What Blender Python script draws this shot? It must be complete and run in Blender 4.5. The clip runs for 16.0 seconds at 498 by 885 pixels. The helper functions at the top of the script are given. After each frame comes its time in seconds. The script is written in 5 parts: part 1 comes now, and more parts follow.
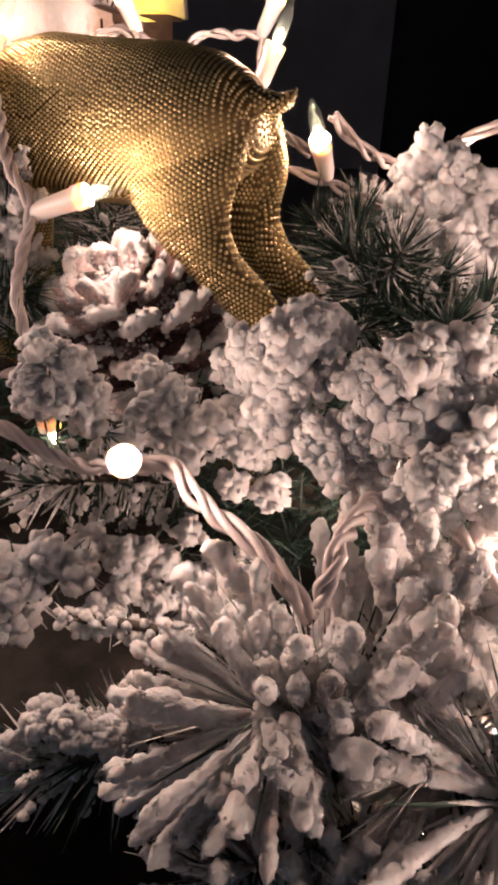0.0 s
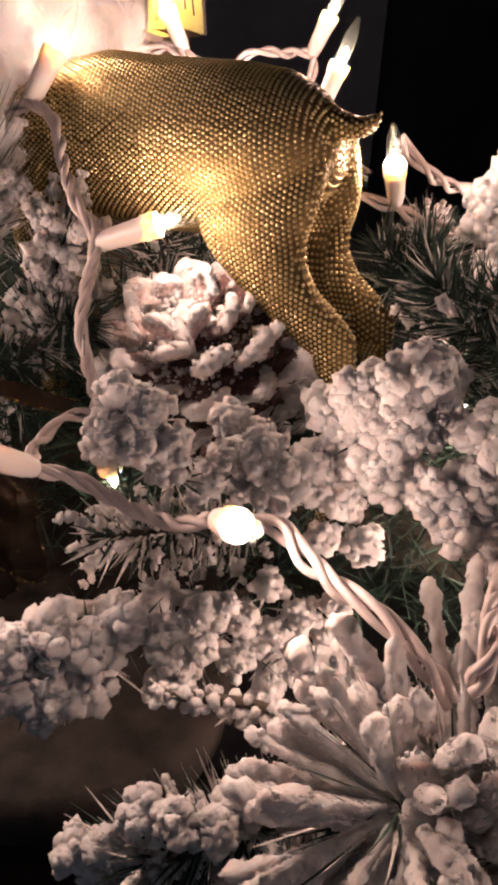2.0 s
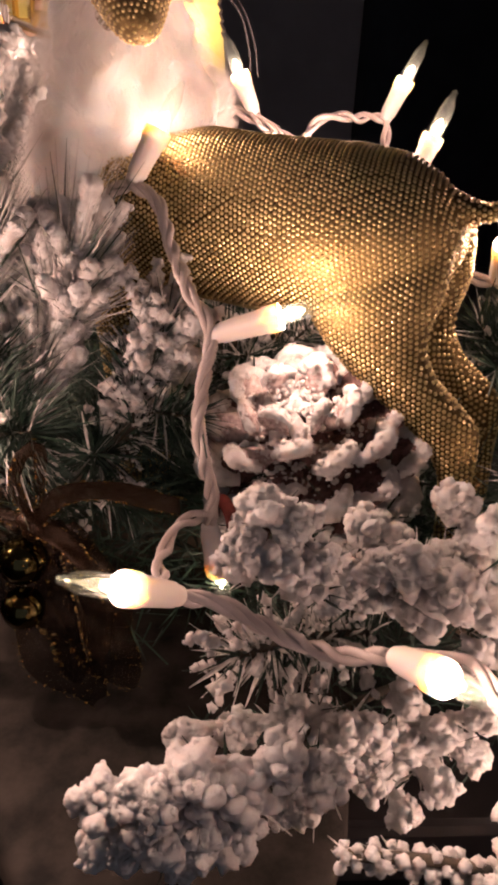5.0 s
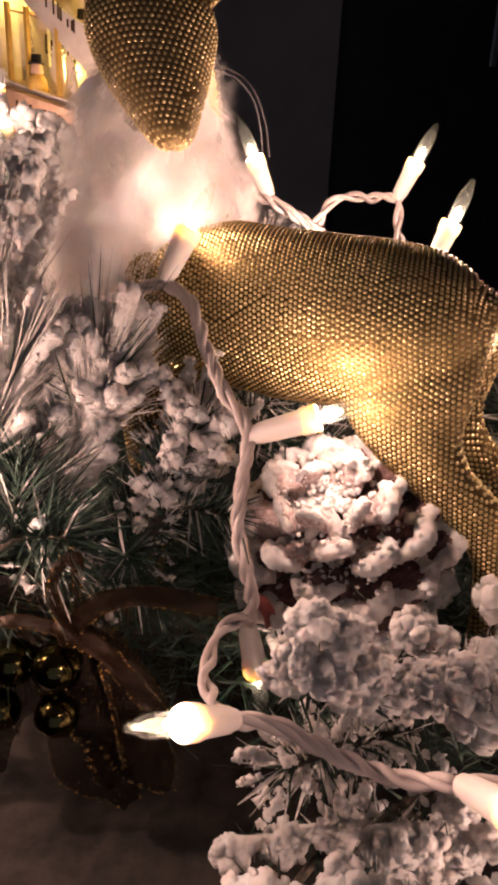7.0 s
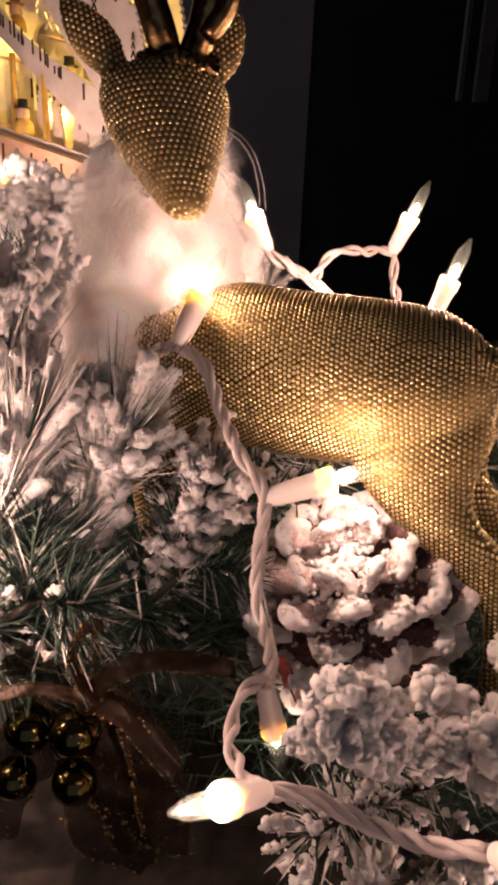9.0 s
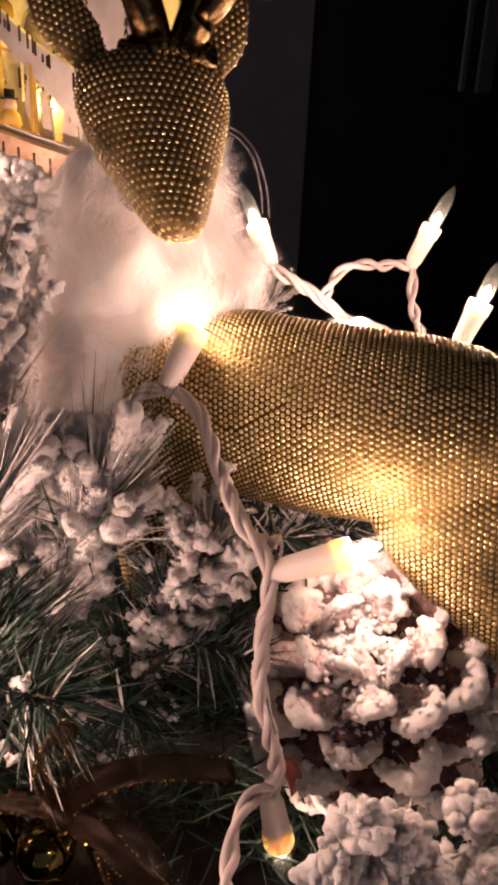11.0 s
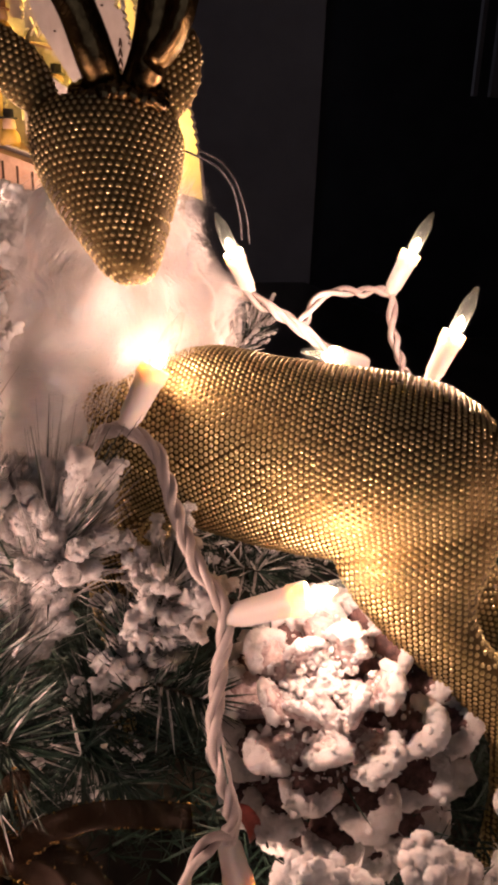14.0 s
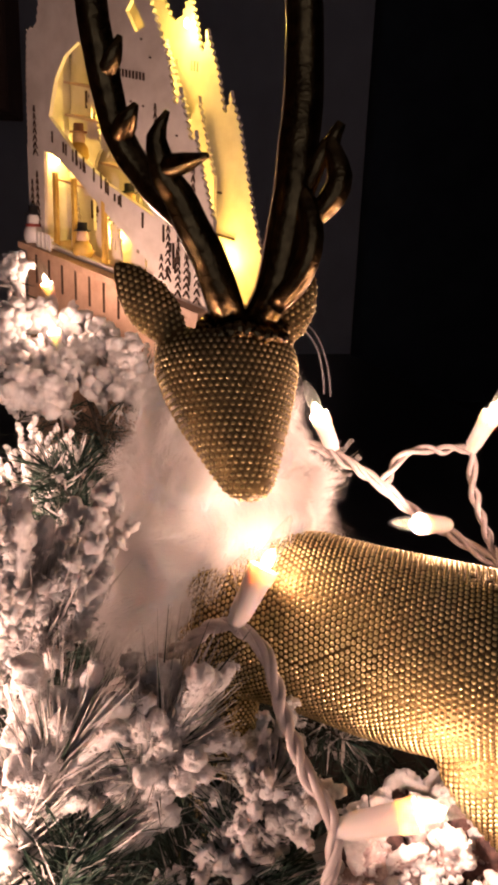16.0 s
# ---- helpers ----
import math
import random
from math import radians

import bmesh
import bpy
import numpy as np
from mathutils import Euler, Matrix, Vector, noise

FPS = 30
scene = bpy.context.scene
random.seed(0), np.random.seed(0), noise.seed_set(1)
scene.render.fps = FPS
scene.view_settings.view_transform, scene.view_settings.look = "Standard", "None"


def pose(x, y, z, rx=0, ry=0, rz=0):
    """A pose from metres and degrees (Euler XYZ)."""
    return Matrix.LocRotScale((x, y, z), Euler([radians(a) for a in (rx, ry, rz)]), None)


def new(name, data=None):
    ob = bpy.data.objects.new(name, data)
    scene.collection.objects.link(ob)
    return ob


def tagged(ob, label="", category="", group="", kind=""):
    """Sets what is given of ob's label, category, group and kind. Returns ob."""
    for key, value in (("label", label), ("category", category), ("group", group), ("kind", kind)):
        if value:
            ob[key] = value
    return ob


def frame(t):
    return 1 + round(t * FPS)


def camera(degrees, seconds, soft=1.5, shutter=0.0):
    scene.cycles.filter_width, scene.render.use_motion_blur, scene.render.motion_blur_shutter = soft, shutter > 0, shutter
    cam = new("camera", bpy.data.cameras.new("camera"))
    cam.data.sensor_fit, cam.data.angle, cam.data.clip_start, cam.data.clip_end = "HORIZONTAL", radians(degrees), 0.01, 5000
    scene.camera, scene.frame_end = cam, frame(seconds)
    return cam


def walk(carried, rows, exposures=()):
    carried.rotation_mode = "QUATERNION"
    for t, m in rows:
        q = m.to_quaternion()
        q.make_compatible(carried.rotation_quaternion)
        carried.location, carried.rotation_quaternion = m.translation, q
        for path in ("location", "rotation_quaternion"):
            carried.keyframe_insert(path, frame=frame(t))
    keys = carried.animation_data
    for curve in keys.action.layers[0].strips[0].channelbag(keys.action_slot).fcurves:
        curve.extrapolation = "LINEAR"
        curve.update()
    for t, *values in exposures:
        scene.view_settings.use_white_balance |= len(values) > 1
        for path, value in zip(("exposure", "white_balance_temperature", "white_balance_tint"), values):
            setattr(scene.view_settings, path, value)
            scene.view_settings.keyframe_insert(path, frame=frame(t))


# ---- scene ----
cam = camera(37.9, 16.0, 3.7)
METRES, EYE, TILT, LEAN, TURN = 0.3, 1.0, -26.0, -2.5, 0.0
ROWS = [
    (0.0, 0.0, 0.0, 0.0, 0.0, 0.0, -0.0),
    (0.5, -0.0196, 0.0041, 0.0021, -0.35, 0.12, 0.09),
    (1.0, -0.0437, 0.0183, 0.0046, -0.64, 0.29, 0.17),
    (1.5, -0.0782, 0.0357, 0.0248, -0.97, 0.58, 0.18),
    (2.0, -0.1036, 0.057, 0.0391, -1.1, 0.8, 0.31),
    (2.5, -0.1246, 0.0594, 0.055, -1.32, 1.16, 0.33),
    (3.0, -0.1483, 0.064, 0.0703, -1.42, 1.44, 0.36),
    (3.5, -0.1752, 0.0796, 0.0817, -1.77, 1.56, 0.41),
    (4.0, -0.2061, 0.0985, 0.0948, -2.21, 1.77, 0.53),
    (4.5, -0.2246, 0.0988, 0.1112, -2.69, 2.01, 0.81),
    (5.0, -0.2599, 0.1081, 0.1279, -3.28, 2.29, 1.2),
    (7.5, -0.3204, 0.1192, 0.2205, -4.92, 5.39, 2.51),
    (8.0, -0.3335, 0.1249, 0.2369, -5.27, 5.94, 2.69),
    (8.5, -0.353, 0.1207, 0.2421, -5.82, 6.37, 2.99),
    (9.0, -0.356, 0.1043, 0.2397, -6.52, 6.62, 3.3),
    (11.5, -0.3314, 0.2267, 0.3247, -6.7, 5.52, 3.05),
    (12.0, -0.2824, 0.2262, 0.31, -6.86, 5.11, 3.35),
    (12.5, -0.2601, 0.2277, 0.2992, -6.93, 4.88, 3.65),
    (13.0, -0.242, 0.2275, 0.3001, -6.79, 4.94, 3.74),
    (13.5, -0.2551, 0.2195, 0.3215, -6.18, 5.49, 3.57),
    (14.0, -0.289, 0.2102, 0.3469, -5.41, 6.36, 3.16),
    (14.5, -0.3138, 0.1971, 0.3799, -4.53, 7.53, 2.73),
    (15.0, -0.327, 0.193, 0.4086, -3.72, 8.84, 2.34),
    (15.5, -0.3383, 0.172, 0.4532, -3.12, 9.93, 2.07),
    (16.0, -0.3534, 0.1637, 0.4822, -2.7, 10.87, 1.84),
]
walk(cam, [(t, pose(0, 0, EYE, TILT, LEAN, TURN) @ pose(METRES * x, METRES * y, METRES * z, 90 + pitch, roll, yaw)) for t, x, y, z, yaw, pitch, roll in ROWS],
     exposures=[(0.0, 0.28, 5900, 0), (2.5, 0.36, 6250, 6), (5.0, 0.28, 6500, 10), (8.5, 0.45, 6500, 11), (12.5, 0.36, 6650, 13), (16.0, 0.42, 6800, 13)])

# ---- world and light ----
world = bpy.data.worlds.new("night")
scene.world = world
world.use_nodes = True
world.node_tree.nodes["Background"].inputs[0].default_value = (0.68, 0.7, 0.86, 1)
world.node_tree.nodes["Background"].inputs[1].default_value = 0.15
scene.view_settings.exposure = 0.0
BULB_WATTS = 0.155
BULB_COLOUR = (1.0, 0.62, 0.5)
BULB_GLOW = 14.0


# ---- materials ----
def material(name, base, rough=0.6, metal=0.0, **more):
    m = bpy.data.materials.new(name)
    m.use_nodes = True
    b = m.node_tree.nodes["Principled BSDF"]
    b.inputs["Base Color"].default_value = (*base, 1)
    b.inputs["Roughness"].default_value = rough
    b.inputs["Metallic"].default_value = metal
    for key, value in more.items():
        b.inputs[key.replace("_", " ")].default_value = value
    return m


def link(m, a, out, b, inp):
    m.node_tree.links.new(a.outputs[out], b.inputs[inp])


def noise_node(m, scale, detail=4.0, rough=0.6):
    n = m.node_tree.nodes
    co = n.new("ShaderNodeTexCoord")
    t = n.new("ShaderNodeTexNoise")
    t.inputs["Scale"].default_value, t.inputs["Detail"].default_value, t.inputs["Roughness"].default_value = scale, detail, rough
    link(m, co, "Object", t, "Vector")
    return t


def mottled(m, colours, scale, detail=4.0, spots=(0.35, 0.65)):
    """Colour that wanders between two tones."""
    t = noise_node(m, scale, detail)
    r = m.node_tree.nodes.new("ShaderNodeValToRGB")
    for e, p, c in zip(r.color_ramp.elements, spots, colours):
        e.position, e.color = p, (*c, 1)
    link(m, t, "Fac", r, "Fac")
    link(m, r, "Color", m.node_tree.nodes["Principled BSDF"], "Base Color")
    return m


def relief(m, scale, strength, distance, detail=5.0):
    t = noise_node(m, scale, detail, 0.7)
    b = m.node_tree.nodes.new("ShaderNodeBump")
    b.inputs["Strength"].default_value, b.inputs["Distance"].default_value = strength, distance
    link(m, t, "Fac", b, "Height")
    link(m, b, "Normal", m.node_tree.nodes["Principled BSDF"], "Normal")
    return m


FLOCK = relief(mottled(material("flock", (0.8, 0.77, 0.75), 0.95, Subsurface_Weight=0.5, Subsurface_Radius=(0.0026, 0.0022, 0.002), Subsurface_Scale=1.0), [(0.76, 0.72, 0.71), (0.9, 0.87, 0.86)], 260), 1500, 1.0, 0.0011, 6)
NEEDLE = mottled(material("needle_pvc", (0.015, 0.05, 0.03), 0.55), [(0.008, 0.023, 0.017), (0.03, 0.068, 0.044)], 180)
FROSTED = mottled(material("frosted_needle", (0.4, 0.42, 0.39), 0.55), [(0.3, 0.32, 0.29), (0.72, 0.69, 0.67)], 420, 5, (0.3, 0.6))
BARK = mottled(material("wired_stem", (0.06, 0.05, 0.04), 0.8), [(0.03, 0.03, 0.025), (0.1, 0.075, 0.05)], 300)
CONE = relief(mottled(material("cone_scale", (0.06, 0.03, 0.027), 0.75), [(0.03, 0.014, 0.013), (0.2, 0.11, 0.1)], 320, 6), 900, 0.6, 0.0005)
DUSTED = relief(mottled(material("dusted_cone_scale", (0.4, 0.28, 0.26), 0.9), [(0.16, 0.08, 0.075), (0.68, 0.58, 0.56)], 380, 6, (0.3, 0.62)), 900, 0.8, 0.0006)
GOLD = mottled(material("gold_stud", (0.62, 0.49, 0.23), 0.33, 1.0), [(0.5, 0.385, 0.17), (0.7, 0.565, 0.3)], 900)
GOLD_SKIN = mottled(material("gold_skin", (0.15, 0.1, 0.04), 0.62, 0.9), [(0.11, 0.075, 0.03), (0.2, 0.14, 0.06)], 400)
ANTLER = relief(mottled(material("antler_gold", (0.22, 0.14, 0.06), 0.22, 1.0), [(0.08, 0.05, 0.024), (0.32, 0.22, 0.1)], 240, 6), 300, 0.4, 0.0008, 3)
PLASTIC = material("socket_plastic", (0.78, 0.72, 0.68), 0.42, Subsurface_Weight=0.4, Subsurface_Radius=(0.004, 0.003, 0.002), Subsurface_Scale=1.0)
CABLE = relief(mottled(material("cable_pvc", (0.56, 0.49, 0.47), 0.42), [(0.5, 0.43, 0.41), (0.62, 0.55, 0.53)], 90), 500, 0.15, 0.0004)
TABLE = relief(mottled(material("black_tabletop", (0.012, 0.011, 0.012), 0.32), [(0.008, 0.008, 0.009), (0.02, 0.018, 0.018)], 9), 700, 0.1, 0.0004)
# beige stone taken almost to black, putting the garland's shade into its colour
STONE = relief(mottled(material("shaded_beige_stone", (0.2, 0.165, 0.14), 0.75, Specular_IOR_Level=0.2), [(0.01, 0.009, 0.008), (0.042, 0.035, 0.03)], 60, 7, (0.35, 0.65)), 500, 0.35, 0.0006)
WALL = relief(mottled(material("wall_paint", (0.62, 0.6, 0.62), 0.85), [(0.58, 0.56, 0.58), (0.66, 0.64, 0.66)], 5), 300, 0.2, 0.001)
DOOR_PAINT = mottled(material("door_paint", (0.2, 0.19, 0.2), 0.6), [(0.17, 0.16, 0.17), (0.23, 0.22, 0.23)], 6)
BROWN = mottled(material("brown_paint", (0.28, 0.14, 0.09), 0.7), [(0.24, 0.12, 0.08), (0.33, 0.17, 0.11)], 6)
DARK = mottled(material("near_black", (0.026, 0.025, 0.028), 0.7), [(0.02, 0.019, 0.022), (0.034, 0.032, 0.036)], 4)
FLOOR = mottled(material("floor_board", (0.06, 0.045, 0.035), 0.5), [(0.045, 0.033, 0.026), (0.08, 0.06, 0.045)], 7)
RED = mottled(material("red_foil", (0.3, 0.05, 0.035), 0.3), [(0.16, 0.025, 0.02), (0.36, 0.07, 0.05)], 300)
BEAD = mottled(material("olive_gold_bead", (0.08, 0.068, 0.026), 0.1, 1.0), [(0.045, 0.04, 0.016), (0.11, 0.09, 0.035)], 60)


def glowing(name, colour, strength):
    m = bpy.data.materials.new(name)
    m.use_nodes = True
    n = m.node_tree.nodes
    n.clear()
    e, o = n.new("ShaderNodeEmission"), n.new("ShaderNodeOutputMaterial")
    e.inputs[0].default_value, e.inputs[1].default_value = (*colour, 1), strength
    link(m, e, "Emission", o, "Surface")
    return m


FILAMENT = glowing("filament_glow", (1.0, 0.78, 0.48), BULB_GLOW)


def see_through(name, colour, share, rough=0.6, scale=200):
    """A thin cloth or hair: part of the light goes through."""
    m = mottled(material(name, colour, rough), [tuple(c * 0.75 for c in colour), colour], scale)
    n = m.node_tree.nodes
    t, mix = n.new("ShaderNodeBsdfTranslucent"), n.new("ShaderNodeMixShader")
    t.inputs[0].default_value = (*colour, 1)
    mix.inputs[0].default_value = share
    link(m, n["Principled BSDF"], "BSDF", mix, 1)
    link(m, t, "BSDF", mix, 2)
    link(m, mix, "Shader", n["Material Output"], "Surface")
    return m


def sheer(name, share, surface, metal=0.5, rough=0.3):
    """Lets a share of the light straight through a thin skin; the rest is the given surface."""
    m = bpy.data.materials.new(name)
    m.use_nodes = True
    n = m.node_tree.nodes
    n.clear()
    t, mix, o = n.new("ShaderNodeBsdfTransparent"), n.new("ShaderNodeMixShader"), n.new("ShaderNodeOutputMaterial")
    if surface is None:
        g, w = n.new("ShaderNodeBsdfGlossy"), n.new("ShaderNodeLayerWeight")
        t.inputs[0].default_value = (0.95, 0.98, 0.96, 1)
        g.inputs["Roughness"].default_value = 0.04
        w.inputs[0].default_value = 0.07
        link(m, w, "Facing", mix, 0)
        # the glass is faintly cloudy, so the lamp inside lights it
        c, both = n.new("ShaderNodeBsdfTranslucent"), n.new("ShaderNodeMixShader")
        c.inputs[0].default_value = (0.8, 0.95, 0.85, 1)
        both.inputs[0].default_value = 0.007
        link(m, t, 0, mix, 1)
        link(m, g, 0, mix, 2)
        link(m, mix, 0, both, 1)
        link(m, c, 0, both, 2)
        link(m, both, 0, o, 0)
        return m
    else:
        g = n.new("ShaderNodeBsdfPrincipled")
        g.inputs["Base Color"].default_value = (*surface, 1)
        g.inputs["Roughness"].default_value = rough
        g.inputs["Metallic"].default_value = metal
        mix.inputs[0].default_value = 1 - share
    link(m, t, 0, mix, 1)
    link(m, g, 0, mix, 2)
    link(m, mix, 0, o, 0)
    return m


GLASS = sheer("bulb_glass", 0.9, None)
RIBBON = sheer("bronze_organza", 0.3, (0.03, 0.014, 0.0055), 0.5, 0.5)
FUR = see_through("white_fur", (0.96, 0.94, 0.93), 0.65)
PELT = relief(material("white_pelt", (0.95, 0.93, 0.91), 0.95, Subsurface_Weight=1.0, Subsurface_Radius=(0.018, 0.015, 0.013), Subsurface_Scale=1.0), 120, 0.6, 0.002)
PETAL = sheer("bronze_petal", 0.55, (0.022, 0.011, 0.0045), 0.6, 0.55)
GLITTER = material("gold_glitter", (0.95, 0.62, 0.2), 0.18, 1.0)
BIRCH = mottled(material("birch_plywood", (0.7, 0.63, 0.57), 0.6), [(0.6, 0.53, 0.47), (0.74, 0.67, 0.61)], 40)
LEDGE = mottled(material("planed_wood", (0.55, 0.36, 0.24), 0.55), [(0.46, 0.29, 0.19), (0.62, 0.42, 0.29)], 60)
BURNT = material("burnt_edge", (0.05, 0.025, 0.012), 0.8)
SNOWMAN = material("white_paint", (0.75, 0.72, 0.7), 0.6)


# ---- mesh helpers ----
V = Vector


def mesh_of(name, verts, faces, smooth=True):
    me = bpy.data.meshes.new(name)
    me.from_pydata([tuple(v) for v in verts], [], faces)
    me.update()
    if smooth:
        me.polygons.foreach_set("use_smooth", [True] * len(me.polygons))
    return me


def thing(name, place=(0, 0, 0), label="", category="", group="", kind=""):
    ob = new(name)
    ob.location = place
    ob.empty_display_size = 0.01
    return tagged(ob, label, category, group, kind)


def put(name, me, mat, parent=None, label="", kind=""):
    """Links a mesh, given in world metres, as one object, under its thing."""
    for m in mat if isinstance(mat, (list, tuple)) else [mat]:
        me.materials.append(m)
    ob = new(name, me)
    if parent:
        top, shift = parent, V((0, 0, 0))
        while top:
            shift += top.location
            top = top.parent
        ob.parent = parent
        ob.location = -shift
    return tagged(ob, label, kind=kind)


def frame_of(d):
    d = V(d).normalized()
    a = V((0, 0, 1)) if abs(d.z) < 0.9 else V((1, 0, 0))
    x = d.cross(a).normalized()
    return x, d.cross(x).normalized(), d


class Soup:
    """Gathers vertices and faces into one mesh."""

    def __init__(self):
        self.v, self.f, self.n = [], [], 0

    def add(self, verts, faces):
        self.v.append(np.asarray(verts, float).reshape(-1, 3))
        self.f.extend([tuple(i + self.n for i in f) for f in faces])
        self.n += len(self.v[-1])

    def mesh(self, name, smooth=True):
        return mesh_of(name, np.concatenate(self.v) if self.v else [], self.f, smooth)


def rings(rows, sides, closed=True):
    """Faces of a skin over rows of `sides` vertices each, with both ends shut."""
    f = [(r * sides + i, r * sides + (i + 1) % sides, (r + 1) * sides + (i + 1) % sides, (r + 1) * sides + i)
         for r in range(rows - 1) for i in range(sides)]
    if closed:
        f += [tuple(reversed(range(sides))), tuple(range((rows - 1) * sides, rows * sides))]
    return f


def tube(soup, path, radii, sides=8):
    path = [V(p) for p in path]
    rows = []
    x = None
    for i, p in enumerate(path):
        d = (path[min(i + 1, len(path) - 1)] - path[max(i - 1, 0)]).normalized()
        if x is None:
            x = frame_of(d)[0]
        x = (x - d * x.dot(d)).normalized()
        y = d.cross(x)
        r = radii[i] if isinstance(radii, (list, tuple)) else radii
        rows += [p + (x * math.cos(a) + y * math.sin(a)) * r for a in (2 * math.pi * k / sides for k in range(sides))]
    soup.add(rows, rings(len(path), sides))


def curve(points, step=0.002):
    """A smooth line through points (Catmull-Rom), at even steps."""
    p = [V(q) for q in points]
    p = [p[0] * 2 - p[1]] + p + [p[-1] * 2 - p[-2]]
    out = []
    for i in range(1, len(p) - 2):
        a, b, c, d = p[i - 1:i + 3]
        n = max(2, int((c - b).length / step))
        for k in range(n):
            t = k / n
            out.append(0.5 * (2 * b + (c - a) * t + (2 * a - 5 * b + 4 * c - d) * t * t + (3 * b - a - 3 * c + d) * t ** 3))
    return out + [p[-2]]


def lathe(soup, start, direction, profile, sides=20):
    """A turned body: profile rows of (along, radius)."""
    x, y, _ = frame_of(direction)
    d = V(direction)
    rows = [V(start) + d * a + (x * math.cos(k) + y * math.sin(k)) * r
            for a, r in profile for k in (2 * math.pi * i / sides for i in range(sides))]
    soup.add(rows, rings(len(profile), sides))


def ball_template(level, wobble, fine, seed):
    bm = bmesh.new()
    bmesh.ops.create_icosphere(bm, subdivisions=level, radius=1.0)
    off = V((seed * 7.3, seed * 3.1, seed * 5.7))
    vs = []
    for v in bm.verts:
        k = 1 + wobble * noise.noise(v.co * 1.7 + off) + fine * noise.noise(v.co * 5.5 + off) + 0.5 * fine * noise.noise(v.co * 11 + off)
        vs.append(tuple(v.co * k))
    fs = [tuple(v.index for v in f.verts) for f in bm.faces]
    bm.free()
    return np.array(vs), fs


LUMPS = [ball_template(3, 0.35, 0.12, k) for k in range(10)]
OCTA = [(0, 2, 4), (2, 1, 4), (1, 3, 4), (3, 0, 4), (2, 0, 5), (1, 2, 5), (3, 1, 5), (0, 3, 5)]
CRUMBS = [(np.array([(1, 0, 0), (-1, 0, 0), (0, 1, 0), (0, -1, 0), (0, 0, 1), (0, 0, -1)]) * np.array(q), OCTA) for q in ((1, 1, 1), (1.3, 0.8, 1), (0.8, 1.2, 0.9))]
def middling(seed, around=7, rows=5, wobble=0.42):
    bm = bmesh.new()
    bmesh.ops.create_uvsphere(bm, u_segments=around, v_segments=rows, radius=1.0)
    off = V((seed * 3.3, seed * 6.1, seed * 2.7))
    vs = np.array([tuple(v.co * (1 + wobble * noise.noise(v.co * 1.7 + off) + 0.1 * noise.noise(v.co * 4 + off))) for v in bm.verts])
    fs = [tuple(v.index for v in f.verts) for f in bm.faces]
    bm.free()
    return vs, fs


PUFFS = [middling(k + 80, 9, 7, 0.36) for k in range(12)]
MIDDLING = [middling(k + 60) for k in range(10)]
FLAKES = [middling(k + 120, 8, 6, 0.95) for k in range(12)]
KNOBS = [ball_template(1, 0.5, 0.2, k + 40) for k in range(8)]
SMALL_LUMPS = [ball_template(2, 0.4, 0.08, k + 20) for k in range(10)]


def lump(soup, rng, place, r, squash=(1, 1, 1), templates=LUMPS):
    vs, fs = templates[rng.randrange(len(templates))]
    q = Euler([rng.uniform(0, 6.28) for _ in range(3)]).to_matrix()
    soup.add((vs * r * np.array(squash)) @ np.array(q).T + np.array(place), fs)


def needle(soup, rng, a, d, length, width):
    """A thin folded blade that tapers and bends a little."""
    x, y, d = frame_of(d)
    k = rng.uniform(0, 6.28)
    s, u = x * math.cos(k) + y * math.sin(k), y * math.cos(k) - x * math.sin(k)
    bend = rng.uniform(-0.12, 0.12) * length
    vs = []
    for t, w in ((0, 0.7), (0.55, 1.0), (1, 0.15)):
        c = V(a) + d * length * t + u * bend * t * t
        vs += [c - s * width * w / 2, c + u * width * 0.25 * w, c + s * width * w / 2]
    soup.add(vs, [(0, 1, 4, 3), (1, 2, 5, 4), (3, 4, 7, 6), (4, 5, 8, 7)])


# ---- the setting ----
def box(soup, lo, hi):
    (a, b, c), (d, e, f) = lo, hi
    soup.add([(a, b, c), (d, b, c), (d, e, c), (a, e, c), (a, b, f), (d, b, f), (d, e, f), (a, e, f)],
             [(3, 2, 1, 0), (4, 5, 6, 7), (0, 1, 5, 4), (1, 2, 6, 5), (2, 3, 7, 6), (3, 0, 4, 7)])


def block(name, lo, hi, mat, label="", kind="structure", parent=None):
    s = Soup()
    box(s, lo, hi)
    return put(name, s.mesh(name, False), mat, parent, label, kind)


FLOOR_Z, TABLE_Z, STONE_Z = 0.045, 0.795, 0.815
block("floor", (-3, -2.5, FLOOR_Z - 0.1), (3, 5.5, FLOOR_Z), FLOOR, "dark brown wooden floor in an unlit room")
block("ceiling", (-3, -2.5, 3.0), (3, 5.5, 3.1), WALL, "plain ceiling of the dark room")
block("wall_north", (-3.1, 4.1, FLOOR_Z), (0.70, 4.25, 3.0), WALL, "dim grey painted wall")
# the passage's darkness is put into this wall's near-black colour
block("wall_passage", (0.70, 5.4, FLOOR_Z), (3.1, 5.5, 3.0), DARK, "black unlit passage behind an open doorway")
# unseen south wall, added; its opening lets dim world light in as fill
block("wall_south", (-3.1, -2.6, FLOOR_Z), (-1.6, -2.5, 3.0), WALL, "dim grey painted wall beside a wide opening")
block("wall_south", (1.6, -2.6, FLOOR_Z), (3.1, -2.5, 3.0), WALL, "dim grey painted wall beside a wide opening")
block("wall_south", (-1.6, -2.6, 2.5), (1.6, -2.5, 3.0), WALL, "dim grey painted wall above a wide opening")
block("wall_west", (-3.1, -2.5, FLOOR_Z), (-3.0, 4.1, 3.0), BROWN, "dark brown painted wall")
